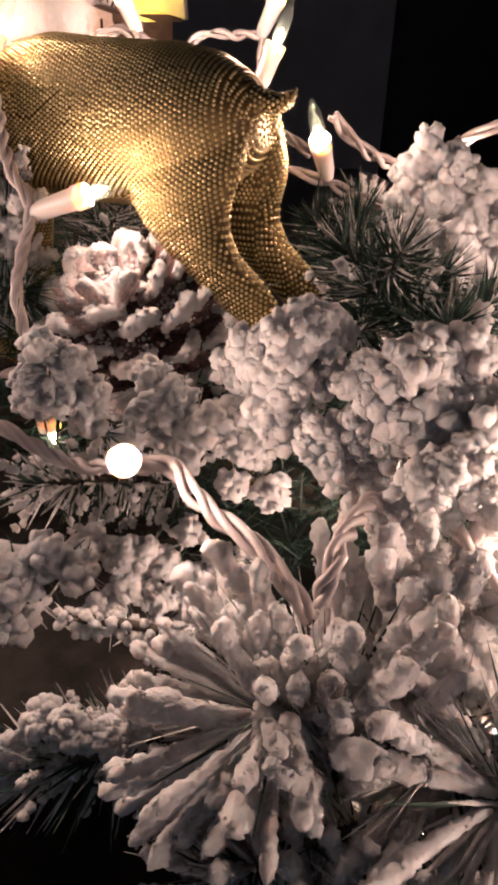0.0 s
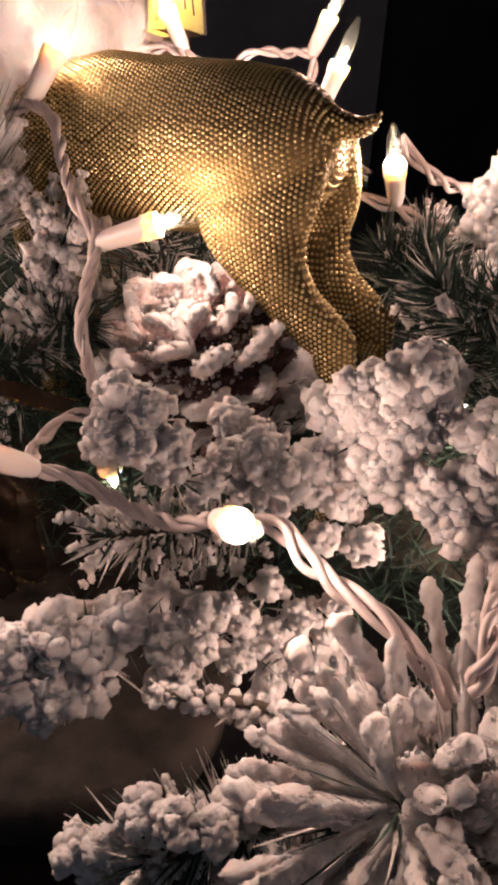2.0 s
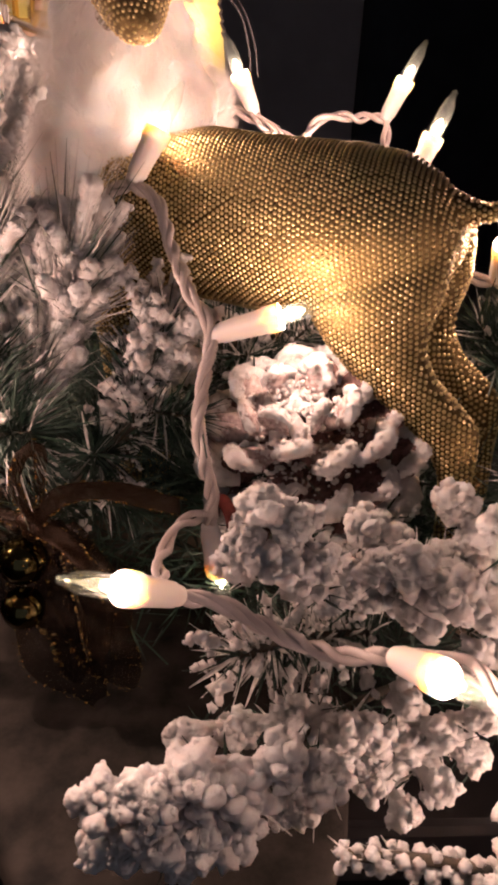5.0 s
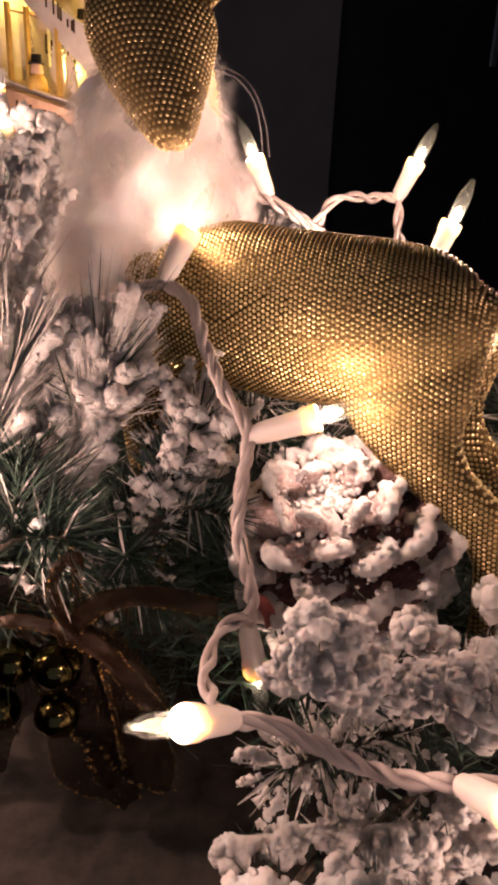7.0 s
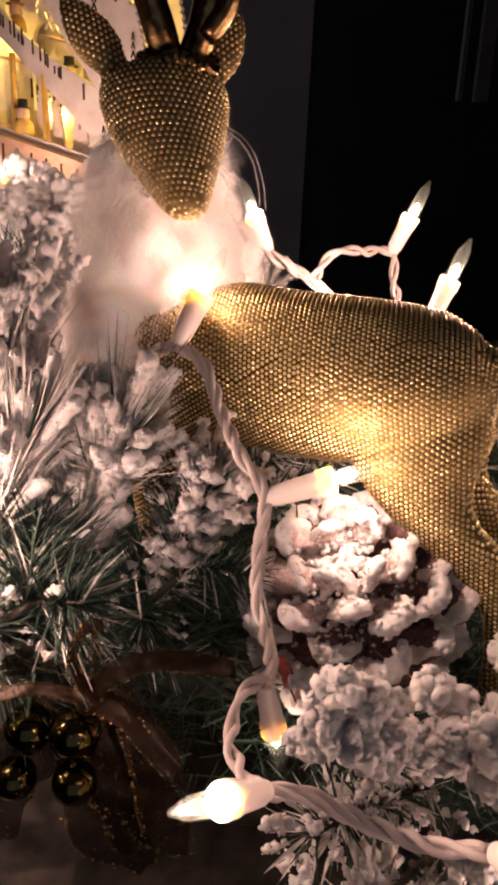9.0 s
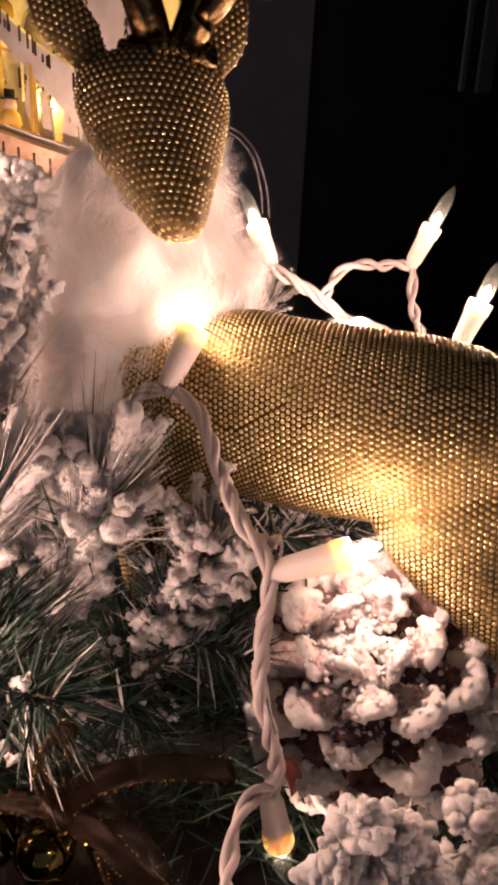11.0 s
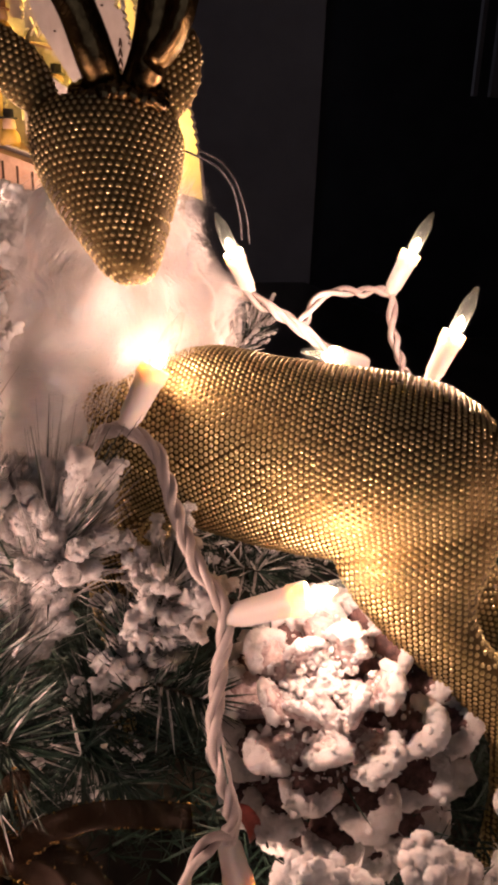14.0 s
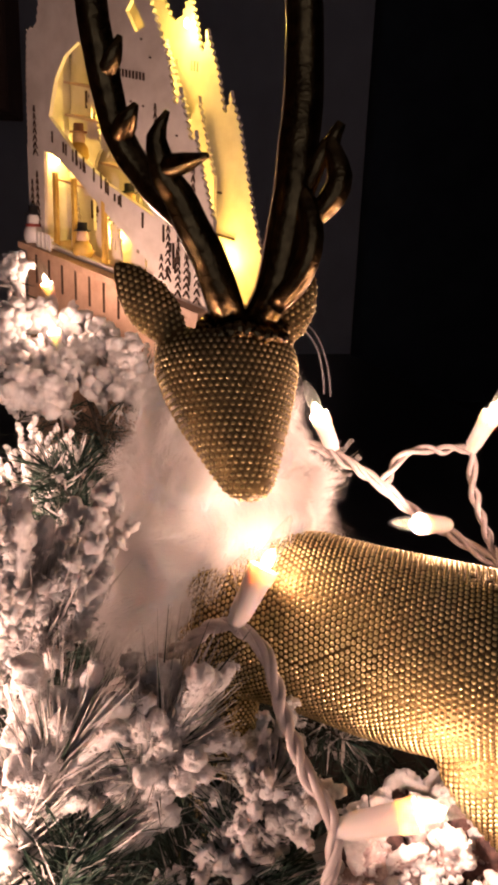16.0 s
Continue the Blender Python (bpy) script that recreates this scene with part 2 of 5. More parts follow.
# this wall shares the passage's near-black colour
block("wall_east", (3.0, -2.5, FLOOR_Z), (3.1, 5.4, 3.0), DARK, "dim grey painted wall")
cabinet = thing("wall_cabinet", (-1.3, 3.9, 1.68), "dark brown wooden cabinet on the far wall", "cabinet")
block("cabinet_body", (-1.65, 3.82, 1.68), (-1.04, 4.095, 2.45), BROWN, "", "", cabinet)
for side in (-1.645, -1.342):
    door = block("cabinet_door", (side, 3.8, 1.685), (side + 0.297, 3.817, 2.445), BROWN, "", "", cabinet)
    block("handle", (side + 0.14, 3.785, 1.72), (side + 0.16, 3.798, 1.82), DARK, "", "", door)
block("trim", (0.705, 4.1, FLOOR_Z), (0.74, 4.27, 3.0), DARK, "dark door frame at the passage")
block("trim", (1.62, 4.4, 1.6), (1.645, 4.44, 2.6), DOOR_PAINT, "pale upright of a far door frame")
block("trim", (1.72, 4.4, 1.6), (1.8, 4.44, 2.6), DOOR_PAINT, "pale upright of a far door frame")


def dining_table():
    t = thing("dining_table", (0.1, 1.0, FLOOR_Z), "black glossy dining table under the garland", "table")
    # the long edge runs away from the camera, turned a little to the left
    bm = bmesh.new()
    c, w = V((0.08, 1.05, 0)), 0.5
    u = V((-0.18, 0.98, 0)).normalized()
    s = V((u.y, -u.x, 0))
    lo = [c - u * 1.25 - s * w, c - u * 1.25 + s * w, c + u * 1.25 + s * w, c + u * 1.25 - s * w]
    # the near part of the top ends under the stone disc's front
    lo[0] = V((-0.42, 0.22, 0))
    lo[1] = V((0.62, 0.22, 0))
    vs = [bm.verts.new((p.x, p.y, z)) for z in (TABLE_Z - 0.03, TABLE_Z) for p in lo]
    for f in ((3, 2, 1, 0), (4, 5, 6, 7), (0, 1, 5, 4), (1, 2, 6, 5), (2, 3, 7, 6), (3, 0, 4, 7)):
        bm.faces.new([vs[i] for i in f])
    bmesh.ops.bevel(bm, geom=bm.edges[:], offset=0.004, segments=2, affect="EDGES")
    me = bpy.data.meshes.new("tabletop")
    bm.to_mesh(me)
    bm.free()
    put("tabletop", me, TABLE, t)
    for x, y in ((-0.3, 0.35), (0.5, 0.35), (-0.55, 2.1), (0.3, 2.1)):
        s = Soup()
        tube(s, [(x, y, FLOOR_Z), (x, y, TABLE_Z - 0.031)], [0.025, 0.035], 12)
        put("leg", s.mesh("leg"), TABLE, t)


dining_table()


def stone_board():
    """A slab with widely rounded corners: the outer line round three circles."""
    rounds = [((-0.082, 0.221), 0.057), ((-0.21, 0.45), 0.06), ((-0.03, 0.47), 0.06)]
    s = Soup()
    rows = []
    for h, inset in ((0.0005, 0.006), (0.004, 0.001), (0.014, 0.0), (0.0182, 0.0022), (0.0195, 0.006)):
        for k in range(96):
            d = (math.cos(2 * math.pi * k / 96), math.sin(2 * math.pi * k / 96))
            (x, y), r = max(rounds, key=lambda q: q[0][0] * d[0] + q[0][1] * d[1] + q[1])
            rows.append((x + (r - inset) * d[0], y + (r - inset) * d[1], TABLE_Z + h))
    s.add(rows, rings(5, 96))
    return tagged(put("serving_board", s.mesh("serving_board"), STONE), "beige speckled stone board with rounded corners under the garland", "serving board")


stone_board()


# ---- the golden deer ----
AHEAD, SIDE = V((-0.894, 0.447, 0)), V((-0.447, -0.894, 0))
STUD = 0.00182


def on_axis(x, z, side=0.0):
    """A point of the deer's middle plane at world x, moved sideways to the camera's side."""
    return V((x, 0.283 - 0.5 * x, z)) + SIDE * side


def loft(stations, sides=28):
    """Stations of (centre, across axis, other axis); returns rings of points."""
    return [[c + a * math.cos(k) + b * math.sin(k) for k in (2 * math.pi * i / sides for i in range(sides))] for c, a, b in stations]


# stations of the trunk: world x, middle height, half height, half width
BODY = [(-0.122, 0.992, 0.008, 0.008), (-0.117, 0.988, 0.018, 0.015), (-0.106, 0.984, 0.025, 0.021), (-0.09, 0.985, 0.0285, 0.0245),
        (-0.075, 0.987, 0.0295, 0.026), (-0.057, 0.9855, 0.0295, 0.0275), (-0.041, 0.9855, 0.029, 0.0298),
        (-0.025, 0.9865, 0.0275, 0.031), (-0.012, 0.988, 0.0238, 0.0295), (-0.003, 0.988, 0.0185, 0.0255), (0.003, 0.987, 0.0125, 0.016), (0.0065, 0.987, 0.006, 0.008)]


def deer_parts():
    Z = V((0, 0, 1))
    out = {"body": loft([(on_axis(x, z), SIDE * w, Z * h) for x, z, h, w in BODY])}
    hind = [(-0.010, 0.996, 0.0070, 0.005), (-0.0145, 0.986, 0.0120, 0.0085), (-0.0190, 0.974, 0.0165, 0.0108), (-0.0228, 0.967, 0.0188, 0.0115), (-0.0233, 0.961, 0.0178, 0.0115), (-0.0206, 0.953, 0.0152, 0.0105),
            (-0.0148, 0.945, 0.0134, 0.0092), (-0.0058, 0.937, 0.0134, 0.0080), (0.0016, 0.930, 0.0120, 0.0070), (0.0066, 0.922, 0.0074, 0.0060), (0.0087, 0.912, 0.0050, 0.0050),
            (0.0098, 0.895, 0.0045, 0.0046), (0.0095, 0.872, 0.0046, 0.0048), (0.0085, 0.856, 0.0058, 0.0056), (0.0085, 0.851, 0.004, 0.004)]
    for name, side in (("hind_near", 0.0), ("hind_far", -0.034)):
        tuck = -0.5 if side == 0.0 else 0.5
        out[name] = loft([(V((x + (0.004 if side else 0), 0.2635 - 0.45 * x, z)) + SIDE * (side + tuck * max(0.0, z - 0.97)), SIDE * w, AHEAD * (h / 0.9)) for x, z, h, w in hind], 22)
    fore = [(-0.098, 0.985, 0.012, 0.008), (-0.101, 0.967, 0.0125, 0.0095), (-0.1025, 0.950, 0.0105, 0.0085), (-0.102, 0.930, 0.008, 0.007),
            (-0.1, 0.905, 0.0055, 0.0055), (-0.1, 0.88, 0.005, 0.005), (-0.101, 0.858, 0.006, 0.006), (-0.101, 0.853, 0.004, 0.004)]
    for name, side in (("fore_near", 0.0125), ("fore_far", -0.0125)):
        out[name] = loft([(on_axis(x, z, side), SIDE * w, AHEAD * h) for x, z, h, w in fore], 18)
    X = V((1, 0, 0))
    neck = [((-0.098, 0.338, 0.995), 0.021), ((-0.104, 0.342, 1.02), 0.017), ((-0.106, 0.338, 1.045), 0.0145), ((-0.106, 0.329, 1.07), 0.013)]
    out["neck"] = loft([(V(c), X * r, V((0, 1, 0.2)) * r) for c, r in neck], 20)
    # the head hangs its muzzle down and forward
    F = V((-0.02, -0.9, 0.43)).normalized()
    head = [((-0.1043, 0.3128, 1.0802), 0.0085, 0.0075), ((-0.1045, 0.312, 1.0782), 0.0165, 0.0132), ((-0.1045, 0.3105, 1.0748), 0.0199, 0.0157), ((-0.1043, 0.3085, 1.0700), 0.0201, 0.0161),
            ((-0.1036, 0.3055, 1.0630), 0.0181, 0.0155), ((-0.1022, 0.3015, 1.0555), 0.0149, 0.0137), ((-0.1004, 0.2972, 1.0490), 0.0113, 0.0113), ((-0.099, 0.294, 1.0435), 0.0083, 0.0088),
            ((-0.0983, 0.2915, 1.0405), 0.0062, 0.0066), ((-0.098, 0.2902, 1.0388), 0.003, 0.003)]
    out["head"] = loft([(V(c), X * w, F * h) for c, w, h in head], 26)
    tail = [((-0.001, 0.284, 0.9985), 0.007, 0.005), ((0.005, 0.280, 0.9965), 0.0062, 0.004), ((0.0105, 0.2765, 0.9955), 0.0052, 0.0032),
            ((0.0145, 0.274, 0.9975), 0.004, 0.0026), ((0.0165, 0.273, 1.0005), 0.0016, 0.0012)]
    out["tail"] = loft([(V(c), SIDE * w, Z * h) for c, w, h in tail], 14)
    for name, base, tip, w in (("ear_left", (-0.1185, 0.3065, 1.0795), (-0.1352, 0.309, 1.0995), 0.0074), ("ear_right", (-0.0905, 0.3095, 1.0785), (-0.0818, 0.312, 1.1005), 0.0068)):
        a, b = V(base), V(tip)
        d = (b - a).normalized()
        across = d.cross(F).normalized()
        prof = [(0, 0.55), (0.25, 0.95), (0.5, 1.0), (0.75, 0.72), (0.93, 0.32), (1.0, 0.08)]
        out[name] = loft([(a.lerp(b, t), across * w * k, F * 0.0026 * (0.4 + k)) for t, k in prof], 16)
    return out


def studs_on(rows_of, tree, taken, facing, pitch):
    """Even rows of studs over a loft, counted from the line that looks the way `facing`."""
    found = []
    mids = [sum(r, V()) / len(r) for r in rows_of]
    lengths = [0.0]
    for a, b in zip(mids, mids[1:]):
        lengths.append(lengths[-1] + (b - a).length)
    row, s = 0, 0.0
    while s < lengths[-1]:
        j = max(i for i in range(len(lengths) - 1) if lengths[i] <= s)
        t = (s - lengths[j]) / max(1e-9, lengths[j + 1] - lengths[j])
        ring = [a.lerp(b, t) for a, b in zip(rows_of[j], rows_of[j + 1])]
        c, n = mids[j].lerp(mids[j + 1], t), len(ring)
        start = max(range(n), key=lambda i: (ring[i] - c).dot(facing))
        for way in (1, -1):
            line = [ring[(start + way * i) % n] for i in range(n // 2 + 1)]
            done, k = 0.0, (0.5 if row % 2 else (0 if way == 1 else 1))
            for a, b in zip(line, line[1:]):
                seg = (b - a).length
                while k * pitch <= done + seg and seg > 0:
                    found.append(a.lerp(b, (k * pitch - done) / seg))
                    k += 1
                done += seg
        row, s = row + 1, s + pitch * 0.866
    for p in found:
        place, normal, _, far = tree.find_nearest(p)
        if place is None or far > 0.007:
            continue
        key = tuple(int(math.floor(v / STUD)) for v in place)
        near = [q for i in (-1, 0, 1) for j in (-1, 0, 1) for k in (-1, 0, 1) for q in taken.get((key[0] + i, key[1] + j, key[2] + k), ())]
        if all((q - place).length > pitch * 0.86 for q, _ in near):
            taken.setdefault(key, []).append((place, normal))


def antlers(soup):
    def horn(points, radii):
        path = curve(points, 0.0025)
        n = len(path)
        tube(soup, path, [np.interp(i / (n - 1), np.linspace(0, 1, len(radii)), radii) for i in range(n)], 10)
    # the left one forks low, the right one is broad and winds into curls
    horn([(-0.1035, 0.3075, 1.081), (-0.1045, 0.305, 1.086), (-0.1065, 0.302, 1.092), (-0.110, 0.301, 1.101), (-0.114, 0.300, 1.108), (-0.118, 0.299, 1.116), (-0.121, 0.298, 1.1195), (-0.1222, 0.297, 1.124), (-0.1232, 0.296, 1.129), (-0.1205, 0.294, 1.1345)],
         [0.0052, 0.005, 0.0049, 0.0047, 0.0046, 0.0043, 0.0039, 0.0034, 0.0028, 0.0007])
    horn([(-0.121, 0.297, 1.1225), (-0.116, 0.29, 1.1228), (-0.111, 0.283, 1.1238)], [0.003, 0.0024, 0.0007])
    horn([(-0.115, 0.301, 1.1095), (-0.119, 0.304, 1.113), (-0.124, 0.308, 1.1172), (-0.128, 0.310, 1.122), (-0.1315, 0.311, 1.1265), (-0.1348, 0.312, 1.133), (-0.1362, 0.312, 1.139), (-0.138, 0.312, 1.147), (-0.1405, 0.312, 1.162), (-0.141, 0.313, 1.182), (-0.138, 0.314, 1.2)],
         [0.004, 0.0039, 0.0039, 0.0041, 0.0043, 0.0043, 0.0042, 0.004, 0.0036, 0.0026, 0.0006])
    horn([(-0.1338, 0.311, 1.1305), (-0.1312, 0.3065, 1.134), (-0.1288, 0.3045, 1.1375)], [0.0034, 0.0028, 0.0008])
    horn([(-0.1375, 0.311, 1.145), (-0.1348, 0.3085, 1.149), (-0.133, 0.308, 1.1535)], [0.003, 0.0024, 0.0007])
    horn([(-0.0965, 0.3075, 1.081), (-0.095, 0.305, 1.087), (-0.093, 0.303, 1.092), (-0.0912, 0.303, 1.1), (-0.0898, 0.303, 1.109), (-0.0884, 0.303, 1.119), (-0.088, 0.304, 1.129), (-0.0872, 0.305, 1.138), (-0.0872, 0.306, 1.148), (-0.088, 0.306, 1.163), (-0.0895, 0.307, 1.182), (-0.093, 0.309, 1.2)],
         [0.0052, 0.0052, 0.0054, 0.0055, 0.0054, 0.0052, 0.005, 0.0048, 0.0046, 0.004, 0.003, 0.0006])
    horn([(-0.0925, 0.301, 1.090), (-0.088, 0.298, 1.095), (-0.0852, 0.296, 1.101), (-0.0842, 0.296, 1.107), (-0.085, 0.297, 1.113), (-0.0868, 0.300, 1.12)], [0.0036, 0.0034, 0.0032, 0.003, 0.0028, 0.0012])
    horn([(-0.0858, 0.300, 1.109), (-0.083, 0.298, 1.1125), (-0.0793, 0.297, 1.117), (-0.078, 0.297, 1.122), (-0.0796, 0.298, 1.127), (-0.0802, 0.299, 1.130), (-0.0782, 0.298, 1.1345)], [0.0024, 0.0028, 0.0034, 0.0032, 0.0026, 0.0022, 0.0012])
    horn([(-0.0865, 0.302, 1.115), (-0.085, 0.300, 1.121), (-0.083, 0.299, 1.126), (-0.0815, 0.299, 1.1305)], [0.0026, 0.0024, 0.0022, 0.0012])


def one_skin(soup, voxel, rounds):
    """Runs overlapping forms together into one smooth skin."""
    raw = new("raw", soup.mesh("raw"))
    m = raw.modifiers.new("skin", "REMESH")
    m.mode, m.voxel_size = "VOXEL", voxel
    m = raw.modifiers.new("soft", "SMOOTH")
    m.factor, m.iterations = 0.5, rounds
    me = raw.evaluated_get(bpy.context.evaluated_depsgraph_get()).to_mesh()
    vs = [v.co.copy() for v in me.vertices]
    fs = [tuple(p.vertices) for p in me.polygons]
    bpy.data.objects.remove(raw)
    return vs, fs


def golden_deer():
    from mathutils.bvhtree import BVHTree
    parts = deer_parts()
    s = Soup()
    for p in parts.values():
        s.add([v for r in p for v in r], rings(len(p), len(p[0])))
    vs, fs = one_skin(s, 0.0011, 14)
    tree = BVHTree.FromPolygons(vs, fs)
    taken = {}
    face = V((-0.02, -0.9, 0.43))
    # the studded net is laid on from the flank in slanting rows, and wraps over the back
    turn = math.radians(24)
    xs, zs, hs, ws = zip(*BODY)
    for i in range(-95, 96):
        for j in range(-95, 96):
            p, q = (i + 0.5 * (j % 2)) * STUD, j * STUD * 0.866
            along, rise = p * math.cos(turn) - q * math.sin(turn), p * math.sin(turn) + q * math.cos(turn)
            x, z = -0.05 - 0.894 * along, 0.95 + rise
            mid = float(np.interp(x, xs, zs))
            if z <= mid or not -0.115 < x < 0.0:
                place, normal, _, far = tree.ray_cast(on_axis(x, z) + SIDE * 0.15, -SIDE)
                if place is None or normal.dot(SIDE) < 0.52 or place.z > 1.015:
                    continue
            else:
                h, w = float(np.interp(x, xs, hs)), float(np.interp(x, xs, ws))
                k, run = 0.0, 0.0
                while run < z - mid and k < math.pi:
                    k += 0.02
                    run += 0.02 * math.hypot(w * math.sin(k), h * math.cos(k))
                if k >= math.pi * 0.95:
                    continue
                place, normal, _, far = tree.find_nearest(on_axis(x, mid + h * math.sin(k), w * math.cos(k)))
                if place is None or far > 0.006 or place.z > 1.02:
                    continue
            near = [r for a in (-1, 0, 1) for b in (-1, 0, 1) for c in (-1, 0, 1) for r in taken.get(tuple(int(math.floor(v / STUD)) + e for v, e in zip(place, (a, b, c))), ())]
            if all((r - place).length > STUD * 0.7 for r, _ in near):
                taken.setdefault(tuple(int(math.floor(v / STUD)) for v in place), []).append((place, normal))
    for key, facing in (("body", SIDE), ("hind_near", SIDE), ("head", face), ("hind_far", SIDE), ("fore_near", SIDE), ("fore_far", SIDE), ("tail", V((0, 0, 1))), ("ear_left", face), ("ear_right", face)):
        studs_on(parts[key], tree, taken, facing, STUD * (1.06 if key == "head" else 1))
    # close the gaps that the rows leave where one form runs into another
    for place in vs:
        key = tuple(int(math.floor(v / STUD)) for v in place)
        near = [q for i in (-1, 0, 1) for j in (-1, 0, 1) for k in (-1, 0, 1) for q in taken.get((key[0] + i, key[1] + j, key[2] + k), ())]
        if (place.z < 1.03 or place.y < 0.2965) and place.z < 1.046 and all((q - place).length > STUD * 1.02 for q, _ in near):
            place, normal, _, far = tree.find_nearest(place)
            taken.setdefault(key, []).append((place, normal))
    out = Soup()
    out.add(vs, fs)
    skin_faces = len(fs)
    six = [2 * math.pi * k / 6 for k in range(6)]
    cap = [(i, (i + 1) % 6, 6 + (i + 1) % 6, 6 + i) for i in range(6)] + [(6 + i, 6 + (i + 1) % 6, 12) for i in range(6)]
    for place, n in (q for cell in taken.values() for q in cell):
        x, y, n = frame_of(n)
        r = STUD * (0.385 if place.z > 1.036 else 0.455)
        c = place - n * 0.0002
        out.add([c + (x * math.cos(a) + y * math.sin(a)) * r for a in six] + [c + n * r * 0.62 + (x * math.cos(a) + y * math.sin(a)) * r * 0.68 for a in six] + [c + n * r * 0.95], cap)
    stud_faces = len(out.f)
    antlers(out)
    # a rough crown of gold lumps joins the antlers to the brow
    rng = random.Random(5)
    for i in range(26):
        a = 6.28 * i / 26
        lump(out, rng, (-0.1005 + 0.0105 * math.cos(a), 0.3035 + 0.0055 * math.sin(a), 1.083 + 0.001 * math.sin(3 * a) - 0.0008 * (math.sin(a) < 0)), 0.0025, (1, 1, 0.8), SMALL_LUMPS)
    me = out.mesh("deer_figurine")
    for mat in (GOLD_SKIN, GOLD, ANTLER):
        me.materials.append(mat)
    idx = [0] * skin_faces + [1] * (stud_faces - skin_faces) + [2] * (len(out.f) - stud_faces)
    me.polygons.foreach_set("material_index", idx)
    ob = new("deer_figurine", me)
    tagged(ob, "golden deer figurine covered in small round studs, with glossy antlers", "figurine")


golden_deer()


def fur_collar():
    rng = random.Random(11)
    t = thing("fur_collar", (-0.1, 0.33, 0.975), "fluffy white fur collar round the neck of the deer", "fur collar")
    forms = [(V((-0.1045, 0.3435, 1.0165)), V((0.0355, 0.0255, 0.0375))), (V((-0.119, 0.338, 0.99)), V((0.026, 0.0225, 0.031))), (V((-0.1065, 0.3375, 1.048)), V((0.0245, 0.018, 0.022)))]
    vs, fs = ball_template(5, 0.08, 0.02, 3)

    def soft(p, n):
        """The pelt's surface: locks that swell and part."""
        return p + n * (0.0042 * noise.noise(p * 75) + 0.003 * noise.noise(p * 150 + V((3, 1, 0))) + 0.0012 * noise.noise(p * 330))

    s = Soup()
    for c, r in forms:
        out = []
        for v in vs:
            p = c + V((v[0] * r.x, v[1] * r.y, v[2] * r.z)) * 0.94
            out.append(soft(p, V(v).normalized()))
        s.add(out, fs)
    put("pelt", mesh_of("pelt", *one_skin(s, 0.0013, 3)), PELT, t)
    h = Soup()
    for i in range(1800):
        # a lock of hairs that starts wide and runs together at its tip
        z, a = rng.uniform(-1, 1), rng.uniform(0, 6.283)
        q = math.sqrt(1 - z * z)
        n = V((q * math.cos(a), q * math.sin(a), z))
        c, r = forms[(0, 1, 0, 2, 0, 1, 0, 2, 0, 1)[i % 10]]
        p = c + V((n.x * r.x, n.y * r.y, n.z * r.z)) * 0.93
        swirl = V((noise.noise(p * 38), noise.noise(p * 38 + V((9, 0, 0))), noise.noise(p * 38 + V((0, 9, 0)))))
        d = (n * 0.75 + (swirl - n * swirl.dot(n)) * 1.9 + V((0, 0, -0.25)) + V((rng.gauss(0, 0.16), rng.gauss(0, 0.16), rng.gauss(0, 0.16)))).normalized()
        length = rng.uniform(0.007, 0.0145)
        tip = soft(p, n) + d * length + V((0, 0, -0.2 * length))
        for _ in range(26):
            e = V((rng.gauss(0, 1), rng.gauss(0, 1), rng.gauss(0, 1)))
            root = p + (e - n * e.dot(n)) * 0.0026
            end = tip.lerp(root + d * length, rng.uniform(0.1, 0.8)) + V((rng.gauss(0, 1), rng.gauss(0, 1), rng.gauss(0, 1))) * 0.0011
            mid = root.lerp(end, 0.5) + n * length * 0.12
            side = frame_of(end - root)[0] * 0.00008
            h.add([root - side, root + side, mid - side * 0.8, mid + side * 0.8, end], [(0, 1, 3, 2), (2, 3, 4)])
    put("fur_hairs", h.mesh("fur_hairs"), FUR, t, "long soft white hairs", "stuff")


fur_collar()


# ---- the string of lights ----
STRING = thing("light_string", (-0.0995, 0.3, 0.9986), "string of small clear lit bulbs on white twisted cable", "string lights")


